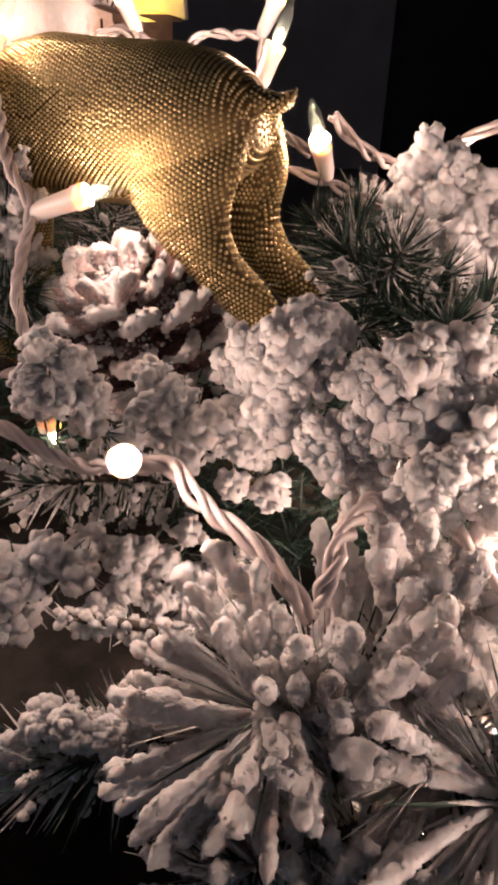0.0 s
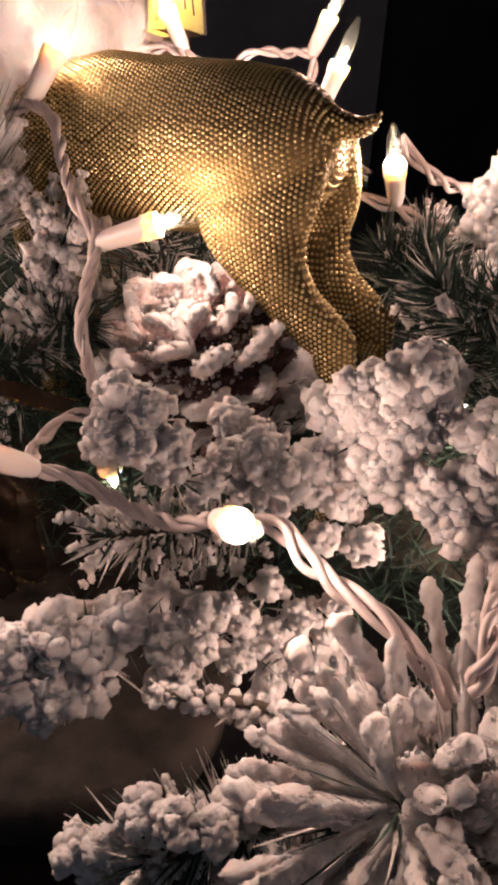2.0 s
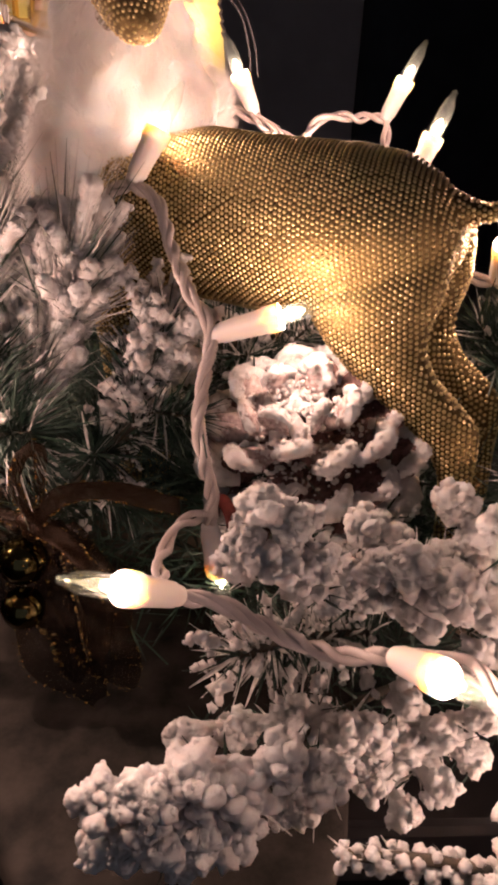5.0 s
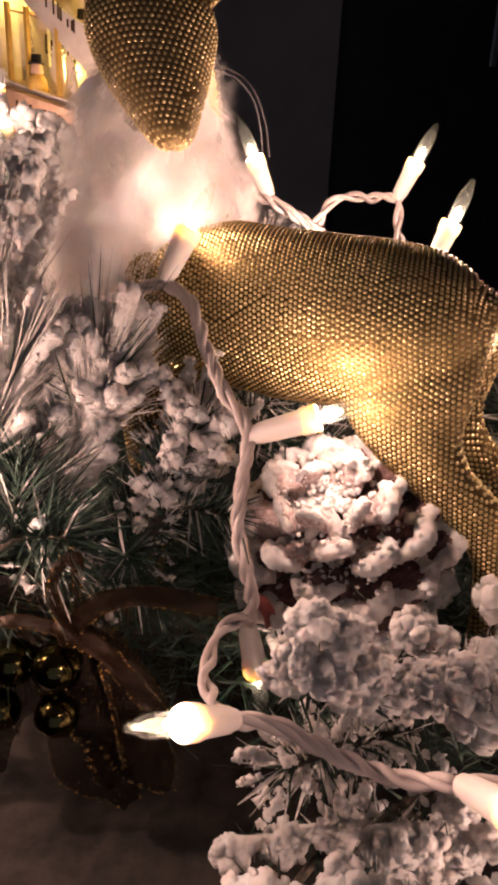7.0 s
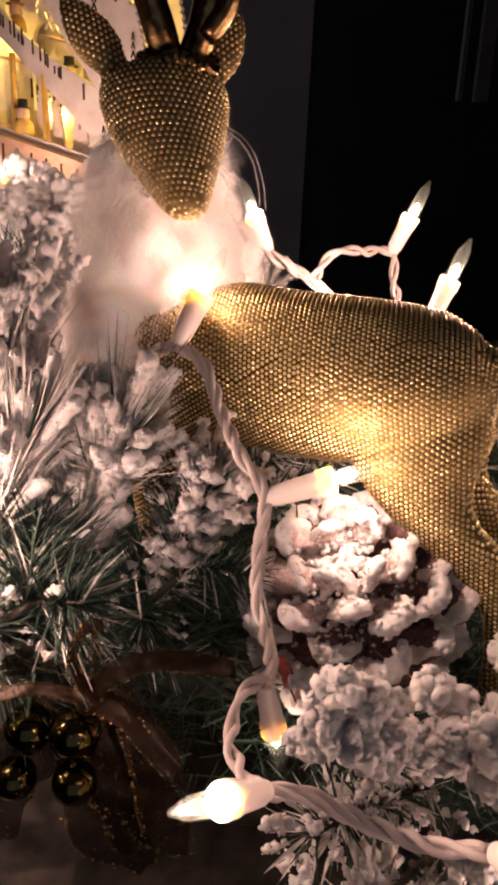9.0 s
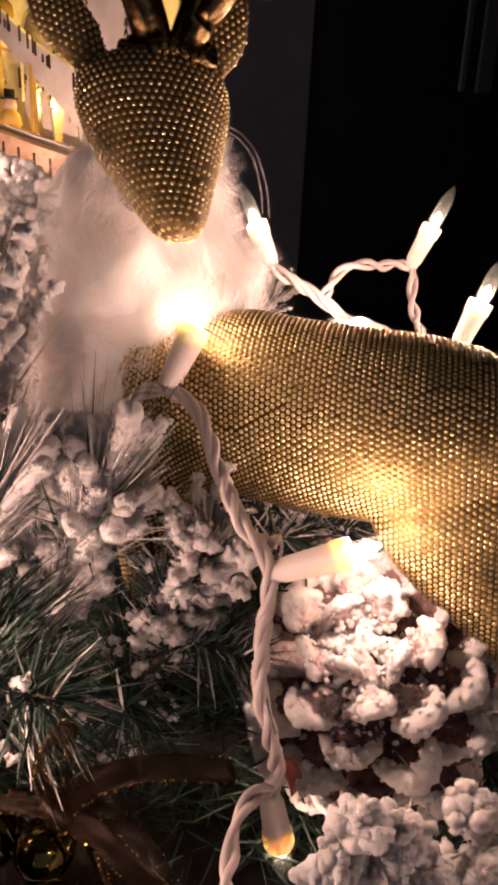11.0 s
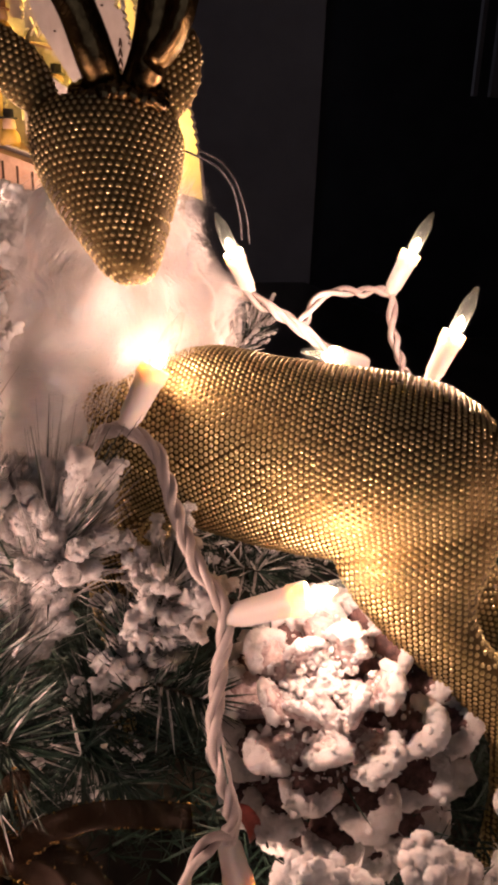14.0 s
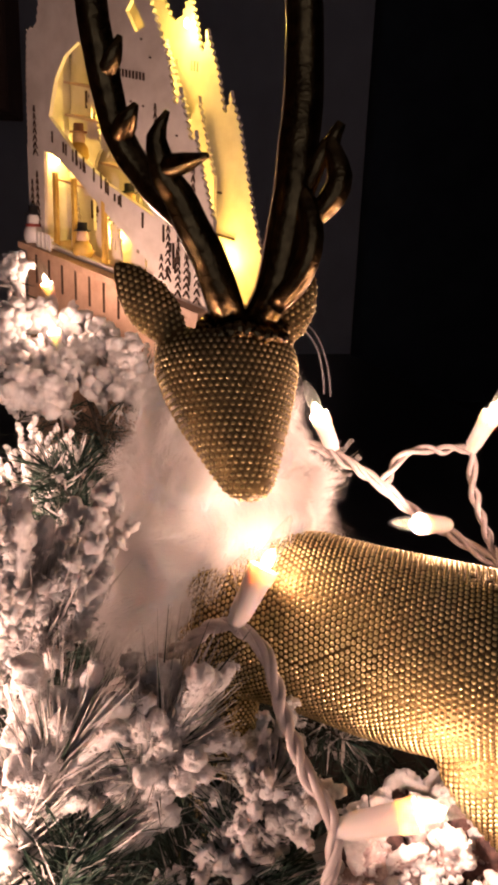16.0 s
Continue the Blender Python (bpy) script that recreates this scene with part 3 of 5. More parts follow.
def bulb(base, tip, power=1.0, glass_part=1.12):
    """A white holder with a pointed clear bulb, from the cable to the bulb's tip."""
    base, tip = V(base), V(tip)
    d = (tip - base).normalized() * min(1.2, max(0.88, (tip - base).length / 0.0383))
    s = Soup()
    lathe(s, base, d, [(0, 0.0022), (0.0006, 0.0027), (0.003, 0.0029), (0.0035, 0.0033), (0.016, 0.0039), (0.0163, 0.0043), (0.0205, 0.0044), (0.0212, 0.0041), (0.0212, 0.0029), (0.017, 0.0026)], 24)
    socket = put("bulb_holder", s.mesh("bulb_holder"), PLASTIC, STRING, "white plastic bulb holder")
    s = Soup()
    lathe(s, base, d, [(0.0205 + (a - 0.0205) * glass_part, r) for a, r in ((0.0175, 0.0024), (0.0215, 0.0026), (0.029, 0.0027), (0.0325, 0.0025), (0.0348, 0.0017), (0.0358, 0.0011), (0.0368, 0.0012), (0.0378, 0.0008), (0.0383, 0.0002))], 20)
    glass = put("glass_bulb", s.mesh("glass_bulb"), GLASS, socket, "clear pointed glass bulb")
    glass.visible_shadow = False
    s = Soup()
    lathe(s, base, d, [(0.0203, 0.0006), (0.0213, 0.0013), (0.0232, 0.0017), (0.0256, 0.0015), (0.0272, 0.0009), (0.028, 0.0003)], 14)
    f = put("filament", s.mesh("filament"), FILAMENT, socket, "glowing warm filament")
    f.visible_shadow = False
    data = bpy.data.lights.new("bulb_light", "POINT")
    data.energy, data.color, data.shadow_soft_size = BULB_WATTS * power, BULB_COLOUR, 0.0016
    lamp = new("bulb_light", data)
    lamp.parent = STRING
    lamp.location = base + d * 0.0243 - STRING.location


def cable(points, strands=3, r=0.00115, wind=0.00125, turn=0.023):
    path = curve(points, 0.0016)
    for k in range(strands):
        line, run, x = [], 0.0, None
        for i, p in enumerate(path):
            d = (path[min(i + 1, len(path) - 1)] - path[max(i - 1, 0)]).normalized()
            run += (p - path[i - 1]).length if i else 0
            x = frame_of(d)[0] if x is None else (x - d * x.dot(d)).normalized()
            y = d.cross(x)
            a = 2 * math.pi * (run / turn + k / strands) + 0.5 * math.sin(run * 160 + k)
            w = wind * (1 + 0.25 * math.sin(run * 210 + 2 * k))
            line.append(p + (x * math.cos(a) + y * math.sin(a)) * w)
        s = Soup()
        tube(s, line, r, 8)
        put("cable_strand", s.mesh("cable_strand"), CABLE, STRING)


bulb((0.0045, 0.4033, 1.0225), (0.0182, 0.402, 1.0538), power=1.0)
bulb((0.0045, 0.345, 1.000), (0.0149, 0.3432, 1.0293))
bulb((-0.0545, 0.404, 1.0215), (-0.0691, 0.397, 1.0514))
bulb((-0.1005, 0.2965, 0.9985), (-0.0888, 0.3025, 1.021), power=0.28)
bulb((-0.0745, 0.2632, 0.9575), (-0.0365, 0.257, 0.9715), power=0.7, glass_part=1.5)
bulb((-0.0315, 0.177, 0.9065), (-0.0235, 0.1435, 0.9245), power=0.62)
bulb((-0.0815, 0.1975, 0.9085), (-0.1044, 0.1712, 0.931), power=0.7)
bulb((0.0335, 0.3145, 0.969), (0.0228, 0.2846, 0.996), power=0.8)
bulb((-0.0105, 0.378, 0.9985), (-0.0395, 0.356, 1.0075))
bulb((-0.0736, 0.2465, 0.9011), (-0.0665, 0.249, 0.866), power=0.14)
bulb((0.122, 0.335, 0.982), (0.1035, 0.329, 0.955), power=1.8)
# extra unseen bulb, added to light the spray from the right
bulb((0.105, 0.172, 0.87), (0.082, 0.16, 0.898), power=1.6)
# half buried among the sprays, glowing out between them
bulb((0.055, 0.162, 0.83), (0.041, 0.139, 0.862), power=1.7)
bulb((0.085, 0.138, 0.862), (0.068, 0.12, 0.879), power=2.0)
# unseen bulbs, added as fill for the flock and needles
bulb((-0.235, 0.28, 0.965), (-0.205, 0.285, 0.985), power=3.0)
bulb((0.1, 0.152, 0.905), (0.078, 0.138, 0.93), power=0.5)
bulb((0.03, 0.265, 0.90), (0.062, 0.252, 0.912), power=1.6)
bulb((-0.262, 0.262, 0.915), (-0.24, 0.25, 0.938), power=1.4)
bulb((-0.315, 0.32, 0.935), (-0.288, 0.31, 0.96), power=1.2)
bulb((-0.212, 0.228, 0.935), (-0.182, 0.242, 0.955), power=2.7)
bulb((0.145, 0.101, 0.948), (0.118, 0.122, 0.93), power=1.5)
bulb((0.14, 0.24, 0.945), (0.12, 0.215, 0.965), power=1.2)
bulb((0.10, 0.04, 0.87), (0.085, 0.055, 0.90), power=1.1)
# more bulbs added as fill, out among the rest of the garland
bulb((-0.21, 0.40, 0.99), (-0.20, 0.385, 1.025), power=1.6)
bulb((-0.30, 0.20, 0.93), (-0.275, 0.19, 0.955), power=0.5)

cable([(-0.1005, 0.2975, 0.9985), (-0.0916, 0.29, 0.9927), (-0.0871, 0.279, 0.9807), (-0.0815, 0.269, 0.9692), (-0.0746, 0.2634, 0.9591), (-0.0762, 0.255, 0.9448), (-0.0774, 0.248, 0.9334), (-0.0752, 0.244, 0.9231), (-0.0732, 0.243, 0.9133), (-0.0736, 0.246, 0.902)])
cable([(-0.0736, 0.2445, 0.905), (-0.0815, 0.238, 0.9065), (-0.0875, 0.222, 0.904), (-0.0856, 0.208, 0.9035), (-0.0815, 0.1985, 0.908)], 2)
cable([(-0.0815, 0.1975, 0.9085), (-0.0698, 0.198, 0.9051), (-0.0545, 0.193, 0.8991), (-0.0426, 0.187, 0.8985), (-0.0325, 0.1775, 0.906)])
cable([(-0.0315, 0.177, 0.9065), (-0.024, 0.1755, 0.9065), (-0.0165, 0.171, 0.909), (-0.0103, 0.164, 0.9049), (-0.0036, 0.158, 0.9021), (0.0076, 0.148, 0.8988), (0.02, 0.135, 0.889)], 3, 0.00115, 0.0018, 0.034)
cable([(-0.1005, 0.2975, 0.9985), (-0.107, 0.301, 0.9955), (-0.1128, 0.305, 0.9887), (-0.1245, 0.309, 0.978), (-0.14, 0.312, 0.965)])
cable([(-0.075, 0.405, 1.02), (-0.0621, 0.405, 1.0233), (-0.0505, 0.4, 1.0186), (-0.0377, 0.395, 1.0117), (-0.0214, 0.385, 1.0005), (-0.0098, 0.377, 0.9955), (0.0055, 0.37, 0.9873), (0.03, 0.36, 0.975)], 3, 0.00115, 0.0017, 0.03)
cable([(-0.034, 0.395, 1.0105), (-0.0241, 0.4, 1.0221), (-0.0085, 0.403, 1.0229), (0.0048, 0.403, 1.0226), (0.0053, 0.395, 1.0074), (0.0076, 0.375, 0.99), (0.005, 0.35, 0.995)], 2, 0.00115, 0.0013, 0.02)
cable([(0.0353, 0.33, 0.9915), (0.0491, 0.335, 0.9794), (0.0665, 0.345, 0.9724), (0.0825, 0.35, 0.9744), (0.11, 0.345, 0.99), (0.122, 0.335, 0.982)], 3, 0.00115, 0.0018, 0.04)
cable([(0.005, 0.322, 0.968), (0.0163, 0.32, 0.9707), (0.0344, 0.3167, 0.9665), (0.0483, 0.315, 0.9616), (0.0689, 0.32, 0.9561), (0.1, 0.32, 0.945)], 2, 0.00115, 0.0015, 0.03)
cable([(0.02, 0.128, 0.899), (0.0223, 0.13, 0.908), (0.0259, 0.14, 0.9089), (0.0311, 0.15, 0.9098), (0.0366, 0.158, 0.9085), (0.05, 0.17, 0.895)], 3, 0.00115, 0.0014, 0.02)
cable([(0.05, 0.165, 0.903), (0.0568, 0.15, 0.9036), (0.0581, 0.14, 0.904), (0.066, 0.13, 0.9), (0.09, 0.15, 0.89), (0.115, 0.19, 0.905)], 2)


# ---- the flocked garland ----
def sprig(rng, base, d, length, r, fat, dense, bare=0.3, ragged=0.0, body=SMALL_LUMPS):
    """Flock on one sprig: knobbly clumps, thin at its foot and thicker towards the tip."""
    s = Soup()
    x, y, d = frame_of(d)
    k = rng.uniform(0, 6.28)
    bend = (x * math.cos(k) + y * math.sin(k)) * rng.uniform(0, 0.22) * length
    n = max(3, int(length * (1 - bare) / (r * 0.9)))
    for i in range(n):
        t = bare + (1 - bare) * i / (n - 1)
        if i < n - 2 and rng.random() < ragged:
            continue
        p = V(base) + d * length * t + bend * t * t
        w = r * (0.3 + (fat + 0.12) * t) * rng.uniform(0.8 - 0.4 * ragged, 1.15 + 0.5 * ragged)
        if i == n - 1:
            w *= 0.85
        p = p + V((rng.gauss(0, 1), rng.gauss(0, 1), rng.gauss(0, 1))) * r * (0.12 + 0.5 * ragged)
        if ragged and t > 0.45:
            # uneven flakes of flock, with smaller ones broken off beside them
            lump(s, rng, p, w * 1.25, (1, rng.uniform(0.6, 1), rng.uniform(0.4, 0.8)), KNOBS if body is KNOBS else FLAKES)
            for _ in range(dense + 1):
                q = p + V((rng.gauss(0, 1), rng.gauss(0, 1), rng.gauss(0, 1))).normalized() * w * rng.uniform(0.8, 1.4)
                lump(s, rng, q, w * rng.uniform(0.3, 0.65), (1, 0.8, 0.6), KNOBS)
        else:
            lump(s, rng, p, w, (1, 1, 1), body if t > 0.6 else KNOBS)
            for _ in range(dense):
                q = p + V((rng.gauss(0, 1), rng.gauss(0, 1), rng.gauss(0, 1))).normalized() * w * rng.uniform(0.6, 1.0) + d * rng.uniform(-0.3, 0.3) * r
                lump(s, rng, q, w * rng.uniform(0.4, 0.62), (1, 1, 1), KNOBS)
        # loose crumbs of flock make the outline fuzzy
        for _ in range(2 if t > 0.6 else 1):
            q = p + V((rng.gauss(0, 1), rng.gauss(0, 1), rng.gauss(0, 1))).normalized() * w * rng.uniform(0.9, 1.12)
            lump(s, rng, q, w * rng.uniform(0.1, 0.26), (1, 1, 1), CRUMBS)
    return s


def finger(rng, base, d, length, r, bare=0.12):
    """One thickly flocked sprig: a fuzzy, uneven finger that swells to a round tip."""
    s = Soup()
    x, y, d = frame_of(d)
    k = rng.uniform(0, 6.28)
    bend = (x * math.cos(k) + y * math.sin(k)) * rng.uniform(0, 0.2) * length
    off = V((rng.uniform(0, 9), rng.uniform(0, 9), rng.uniform(0, 9)))
    rows, sides = 32, 14
    wide = lambda t: r * float(np.interp(t, (0, 0.15, 0.45, 0.72, 0.88, 0.95, 0.985, 1.0), (0.3, 0.42, 0.6, 0.8, 0.9, 0.82, 0.56, 0.08)))
    vs = []
    for i in range(rows):
        t = bare + (1 - bare) * (i / (rows - 1)) ** 0.8
        c = V(base) + d * length * t + bend * t * t
        w = wide(t) * (1 + 0.4 * noise.noise(c * 150 + off))
        for a in (2 * math.pi * q / sides for q in range(sides)):
            o = x * math.cos(a) + y * math.sin(a)
            p = c + o * w
            vs.append(p + o * w * (0.45 * noise.noise(p * 330 + off) + 0.42 * noise.noise(p * 820 + off)))
    s.add(vs, rings(rows, sides))
    for i in range(12):
        t = bare + 0.1 + (0.88 - bare) * (i + rng.random()) / 12
        a = i * 2.39996 + rng.uniform(-0.5, 0.5)
        p = V(base) + d * length * t + bend * t * t + (x * math.cos(a) + y * math.sin(a)) * wide(t) * rng.uniform(0.5, 0.8)
        lump(s, rng, p, wide(t) * rng.uniform(0.35, 0.6), (1, 1, 1.3), MIDDLING)
    for i in range(64):
        t = rng.uniform(bare, 1.0) ** 0.7
        a = rng.uniform(0, 6.28)
        p = V(base) + d * length * t + bend * t * t + (x * math.cos(a) + y * math.sin(a)) * wide(t) * 1.08
        lump(s, rng, p, r * rng.uniform(0.08, 0.22), (1, 1, 1), CRUMBS)
    return s


def clump(name, label, root, lobes, seed, coarse=False, needles=120):
    """A flocked branch end seen tip on: round sprig heads crusted like cauliflower, on stems from one root."""
    rng = random.Random(seed)
    t = thing(name, root, label, "branch", "garland branches")
    mid = V(root)
    s = Soup()
    heart = sum((V(q[:3]) for q in lobes), V()) / len(lobes)
    tube(s, curve([mid, mid.lerp(heart, 0.4) + V((0, 0, 0.002)), mid.lerp(heart, 0.75)], 0.006), 0.0014, 8)
    put("stem", s.mesh("stem"), BARK, t)
    for px, py, pz, r in lobes:
        c = V((px, py + rng.uniform(-0.004, 0.004), pz))
        d = (c - mid).normalized()
        x, y, d = frame_of(d)
        g = Soup()
        # the stalk behind the head
        tube(g, [c - d * r * 2.4, c - d * r * 1.2, c - d * r * 0.2], [r * 0.2, r * 0.36, r * 0.66], 9)
        lump(g, rng, c - d * r * 0.1, r * 0.76, (1, 1, 1), SMALL_LUMPS)
        n = 34
        for i in range(n):
            z = 1 - 1.62 * (i + rng.random()) / n
            a = i * 2.39996 + rng.uniform(-1.3, 1.3)
            q = math.sqrt(max(0, 1 - z * z))
            o = x * q * math.cos(a) + y * q * math.sin(a) + d * z
            reach = r * rng.uniform(0.5, 0.84) * (1 + 0.55 * noise.noise(o * 1.3 + c * 90))
            size = r * rng.uniform(0.17, 0.4)
            see = o.dot(V((-0.3, -0.72, 0.62))) > 0.0 and not coarse
            p = c + o * reach
            lump(g, rng, p, size, (1, 1, rng.uniform(0.9, 1.35)), PUFFS if see else (MIDDLING if o.y < 0.3 else KNOBS))
            for _ in range(2 if see else 1):
                e = V((rng.gauss(0, 1), rng.gauss(0, 1), rng.gauss(0, 1))).normalized()
                lump(g, rng, p + (e + o * 0.7).normalized() * size * 0.85, size * rng.uniform(0.3, 0.55), (1, 1, 1), MIDDLING if see else KNOBS)
            if see:
                e = V((rng.gauss(0, 1), rng.gauss(0, 1), rng.gauss(0, 1))).normalized()
                lump(g, rng, p + (e + o * 0.5).normalized() * size * 1.02, size * rng.uniform(0.08, 0.15), (1, 1, 1), CRUMBS)
        put("snowy_sprig", g.mesh("snowy_sprig"), FLOCK, t)
    green, white = Soup(), Soup()
    for i in range(needles):
        px, py, pz, r = lobes[i % len(lobes)]
        c = V((px, py, pz))
        d = (c - mid).normalized()
        o = V((rng.gauss(0, 1), rng.gauss(0, 1), rng.gauss(0, 1))).normalized()
        needle(green if rng.random() < 0.55 else white, rng, c - d * r * rng.uniform(0.8, 2.2), d * 0.5 + o * 0.9, r * rng.uniform(1.0, 1.9), 0.0009)
    put("green_needles", green.mesh("green_needles"), NEEDLE, t, "dark green plastic needles", "stuff")
    put("frosted_needles", white.mesh("frosted_needles"), FROSTED, t, "needles frosted white", "stuff")


def branch(name, label, start, end, seed, sprigs=24, length=(0.022, 0.034), r=0.0032, fat=0.6, lean=0.5, up=0.3, needles=400,
           needle_len=(0.02, 0.035), frost=0.5, bare=0.3, toward=(0, 0, 0), fine=False, width=0.0011, spread=1.0, group="garland branches", ends=0.0, ragged=0.0, twigs=0, far=False, fingers=False):
    """A wired branch with green needles and snowy sprigs round its stem."""
    rng = random.Random(seed)
    a, b = V(start), V(end)
    axis = (b - a).normalized()
    t = thing(name, a, label, "branch", group)
    s = Soup()
    tube(s, curve([a, a.lerp(b, 0.5) + V((0, 0, 0.002)), b], 0.006), 0.0014, 8)
    put("stem", s.mesh("stem"), BARK, t)
    x, y, axis = frame_of(axis)

    def way(k, f):
        out = x * math.cos(k) + y * math.sin(k)
        d = axis * (lean + 0.9 * max(0, f - 0.75) * 4) + out * spread + V((0, 0, up)) + V(toward)
        d += V((rng.gauss(0, 0.18), rng.gauss(0, 0.18), rng.gauss(0, 0.18)))
        return d.normalized()

    dense = 2 if fine else 1
    for i in range(sprigs):
        f = min(1.0, ends + (1 - ends) * (i + rng.random()) / sprigs)
        d = way(i * 2.39996, f)
        m = finger(rng, a.lerp(b, f), d, rng.uniform(*length), r * rng.uniform(0.75, 1.15)) if fingers else sprig(rng, a.lerp(b, f), d, rng.uniform(*length), r * rng.uniform(0.8, 1.2), fat, dense, bare, ragged, KNOBS if far else (SMALL_LUMPS if fine else MIDDLING))
        put("snowy_sprig", m.mesh("snowy_sprig"), FLOCK, t)
    green, white = Soup(), Soup()
    side = []
    for i in range(twigs):
        f = min(1.0, (i + 1.0) / twigs)
        side.append((a.lerp(b, f), way(i * 2.39996 + 0.4, f), rng.uniform(0.02, 0.034)))
        s = Soup()
        tube(s, [side[-1][0], side[-1][0] + side[-1][1] * side[-1][2]], [0.0009, 0.0004], 6)
        put("side_twig", s.mesh("side_twig"), BARK, t)
    for i in range(needles):
        f = rng.random()
        if twigs:
            # side twigs, each with its needles slanting along it
            p0, d0, size = side[i % twigs]
            g = rng.random()
            q = frame_of(d0)
            k = rng.uniform(0, 6.283)
            d = d0 * rng.uniform(0.5, 1.1) + (q[0] * math.cos(k) + q[1] * math.sin(k)) * rng.uniform(0.5, 1.0)
            needle(white if rng.random() < frost else green, rng, p0 + d0 * size * g, d, rng.uniform(*needle_len) * (1.1 - 0.4 * g), width * rng.uniform(0.7, 1.2))
            continue
        d = way(rng.uniform(0, 6.283), f)
        needle(white if rng.random() < frost else green, rng, a.lerp(b, f), d, rng.uniform(*needle_len), width * rng.uniform(0.7, 1.2))
    if green.n:
        put("green_needles", green.mesh("green_needles"), NEEDLE, t, "dark green plastic needles", "stuff")
    if white.n:
        put("frosted_needles", white.mesh("frosted_needles"), FROSTED, t, "needles frosted white", "stuff")
    return t


SNOWY = "thickly flocked white pine branch in the garland"
GREEN = "dark green pine branch dusted with white flock"

CLUMP = "snow-covered branch end with heads of flock like cauliflower"
# snowy clumps below the deer's hind hoof
clump("pine_branch", CLUMP, (0.03, 0.235, 0.893), [(0.0149, 0.192, 0.9404, 0.0101), (0.0236, 0.195, 0.9383, 0.0078), (0.0051, 0.193, 0.9343, 0.0086), (0.0126, 0.188, 0.9271, 0.0096), (0.0224, 0.19, 0.9249, 0.0072),
      (-0.0001, 0.195, 0.9265, 0.0072), (0.0083, 0.188, 0.9173, 0.0081), (0.0201, 0.187, 0.9125, 0.0074), (0.0267, 0.195, 0.9302, 0.0063), (0.0291, 0.2, 0.9378, 0.0055), (0.014, 0.205, 0.934, 0.009), (0.004, 0.204, 0.922, 0.008)], 1)
clump("pine_branch", CLUMP, (0.06, 0.22, 0.885), [(0.0348, 0.176, 0.9326, 0.0087), (0.0429, 0.178, 0.9376, 0.0086), (0.0529, 0.178, 0.938, 0.0086), (0.0612, 0.18, 0.9399, 0.0086), (0.0334, 0.174, 0.9188, 0.0082),
      (0.042, 0.172, 0.9225, 0.0089), (0.0504, 0.172, 0.9261, 0.0089), (0.0604, 0.174, 0.9282, 0.0088), (0.0284, 0.174, 0.9084, 0.0077), (0.038, 0.174, 0.9054, 0.0085), (0.0232, 0.178, 0.9151, 0.0068), (0.0693, 0.176, 0.9286, 0.0081),
      (0.046, 0.19, 0.93, 0.009), (0.06, 0.19, 0.932, 0.009), (0.036, 0.188, 0.912, 0.008)], 2)
clump("pine_branch", CLUMP, (0.075, 0.19, 0.88), [(0.0481, 0.157, 0.916, 0.0084), (0.0562, 0.157, 0.9179, 0.0083), (0.0621, 0.16, 0.9236, 0.0075), (0.0437, 0.157, 0.9077, 0.0064), (0.0539, 0.156, 0.9065, 0.0064),
      (0.0631, 0.157, 0.911, 0.0071), (0.0705, 0.158, 0.9162, 0.0084), (0.079, 0.165, 0.922, 0.009), (0.08, 0.16, 0.91, 0.009), (0.09, 0.165, 0.916, 0.009)], 3)
# row of clumps below the cone
clump("pine_branch", CLUMP, (-0.035, 0.235, 0.88), [(-0.06, 0.214, 0.9267, 0.007), (-0.0526, 0.214, 0.9213, 0.0071), (-0.0644, 0.214, 0.9163, 0.0066), (-0.0557, 0.212, 0.9112, 0.0073), (-0.0445, 0.212, 0.9115, 0.0061),
      (-0.0666, 0.214, 0.906, 0.0061), (-0.0477, 0.211, 0.9018, 0.0069)], 4)
clump("pine_branch", CLUMP, (-0.005, 0.25, 0.875), [(-0.0288, 0.224, 0.9126, 0.0071), (-0.0206, 0.222, 0.9056, 0.0073), (-0.031, 0.221, 0.9006, 0.0066), (-0.0218, 0.22, 0.8921, 0.0075), (-0.0358, 0.222, 0.8921, 0.0067),
      (-0.0128, 0.222, 0.8891, 0.0069)], 5)
clump("pine_branch", CLUMP, (0.02, 0.26, 0.875), [(0.001, 0.236, 0.9142, 0.0071), (0.0072, 0.234, 0.9045, 0.008), (-0.0028, 0.233, 0.8998, 0.0072), (0.0061, 0.232, 0.8922, 0.0081), (-0.004, 0.232, 0.8864, 0.0067),
      (0.0133, 0.234, 0.8914, 0.0074), (0.0165, 0.238, 0.9, 0.0075)], 6)
clump("pine_branch", CLUMP, (0.006, 0.245, 0.875), [(-0.0201, 0.208, 0.9113, 0.0079), (-0.0115, 0.2069, 0.9059, 0.008), (-0.0273, 0.2102, 0.9081, 0.0064), (-0.0151, 0.2058, 0.897, 0.0074), (-0.0043, 0.2058, 0.9014, 0.0057), (0.0038, 0.2058, 0.8977, 0.0065), (-0.0004, 0.2036, 0.8864, 0.0058), (0.0125, 0.2025, 0.8828, 0.0064), (0.0085, 0.2058, 0.893, 0.0049)], 7)
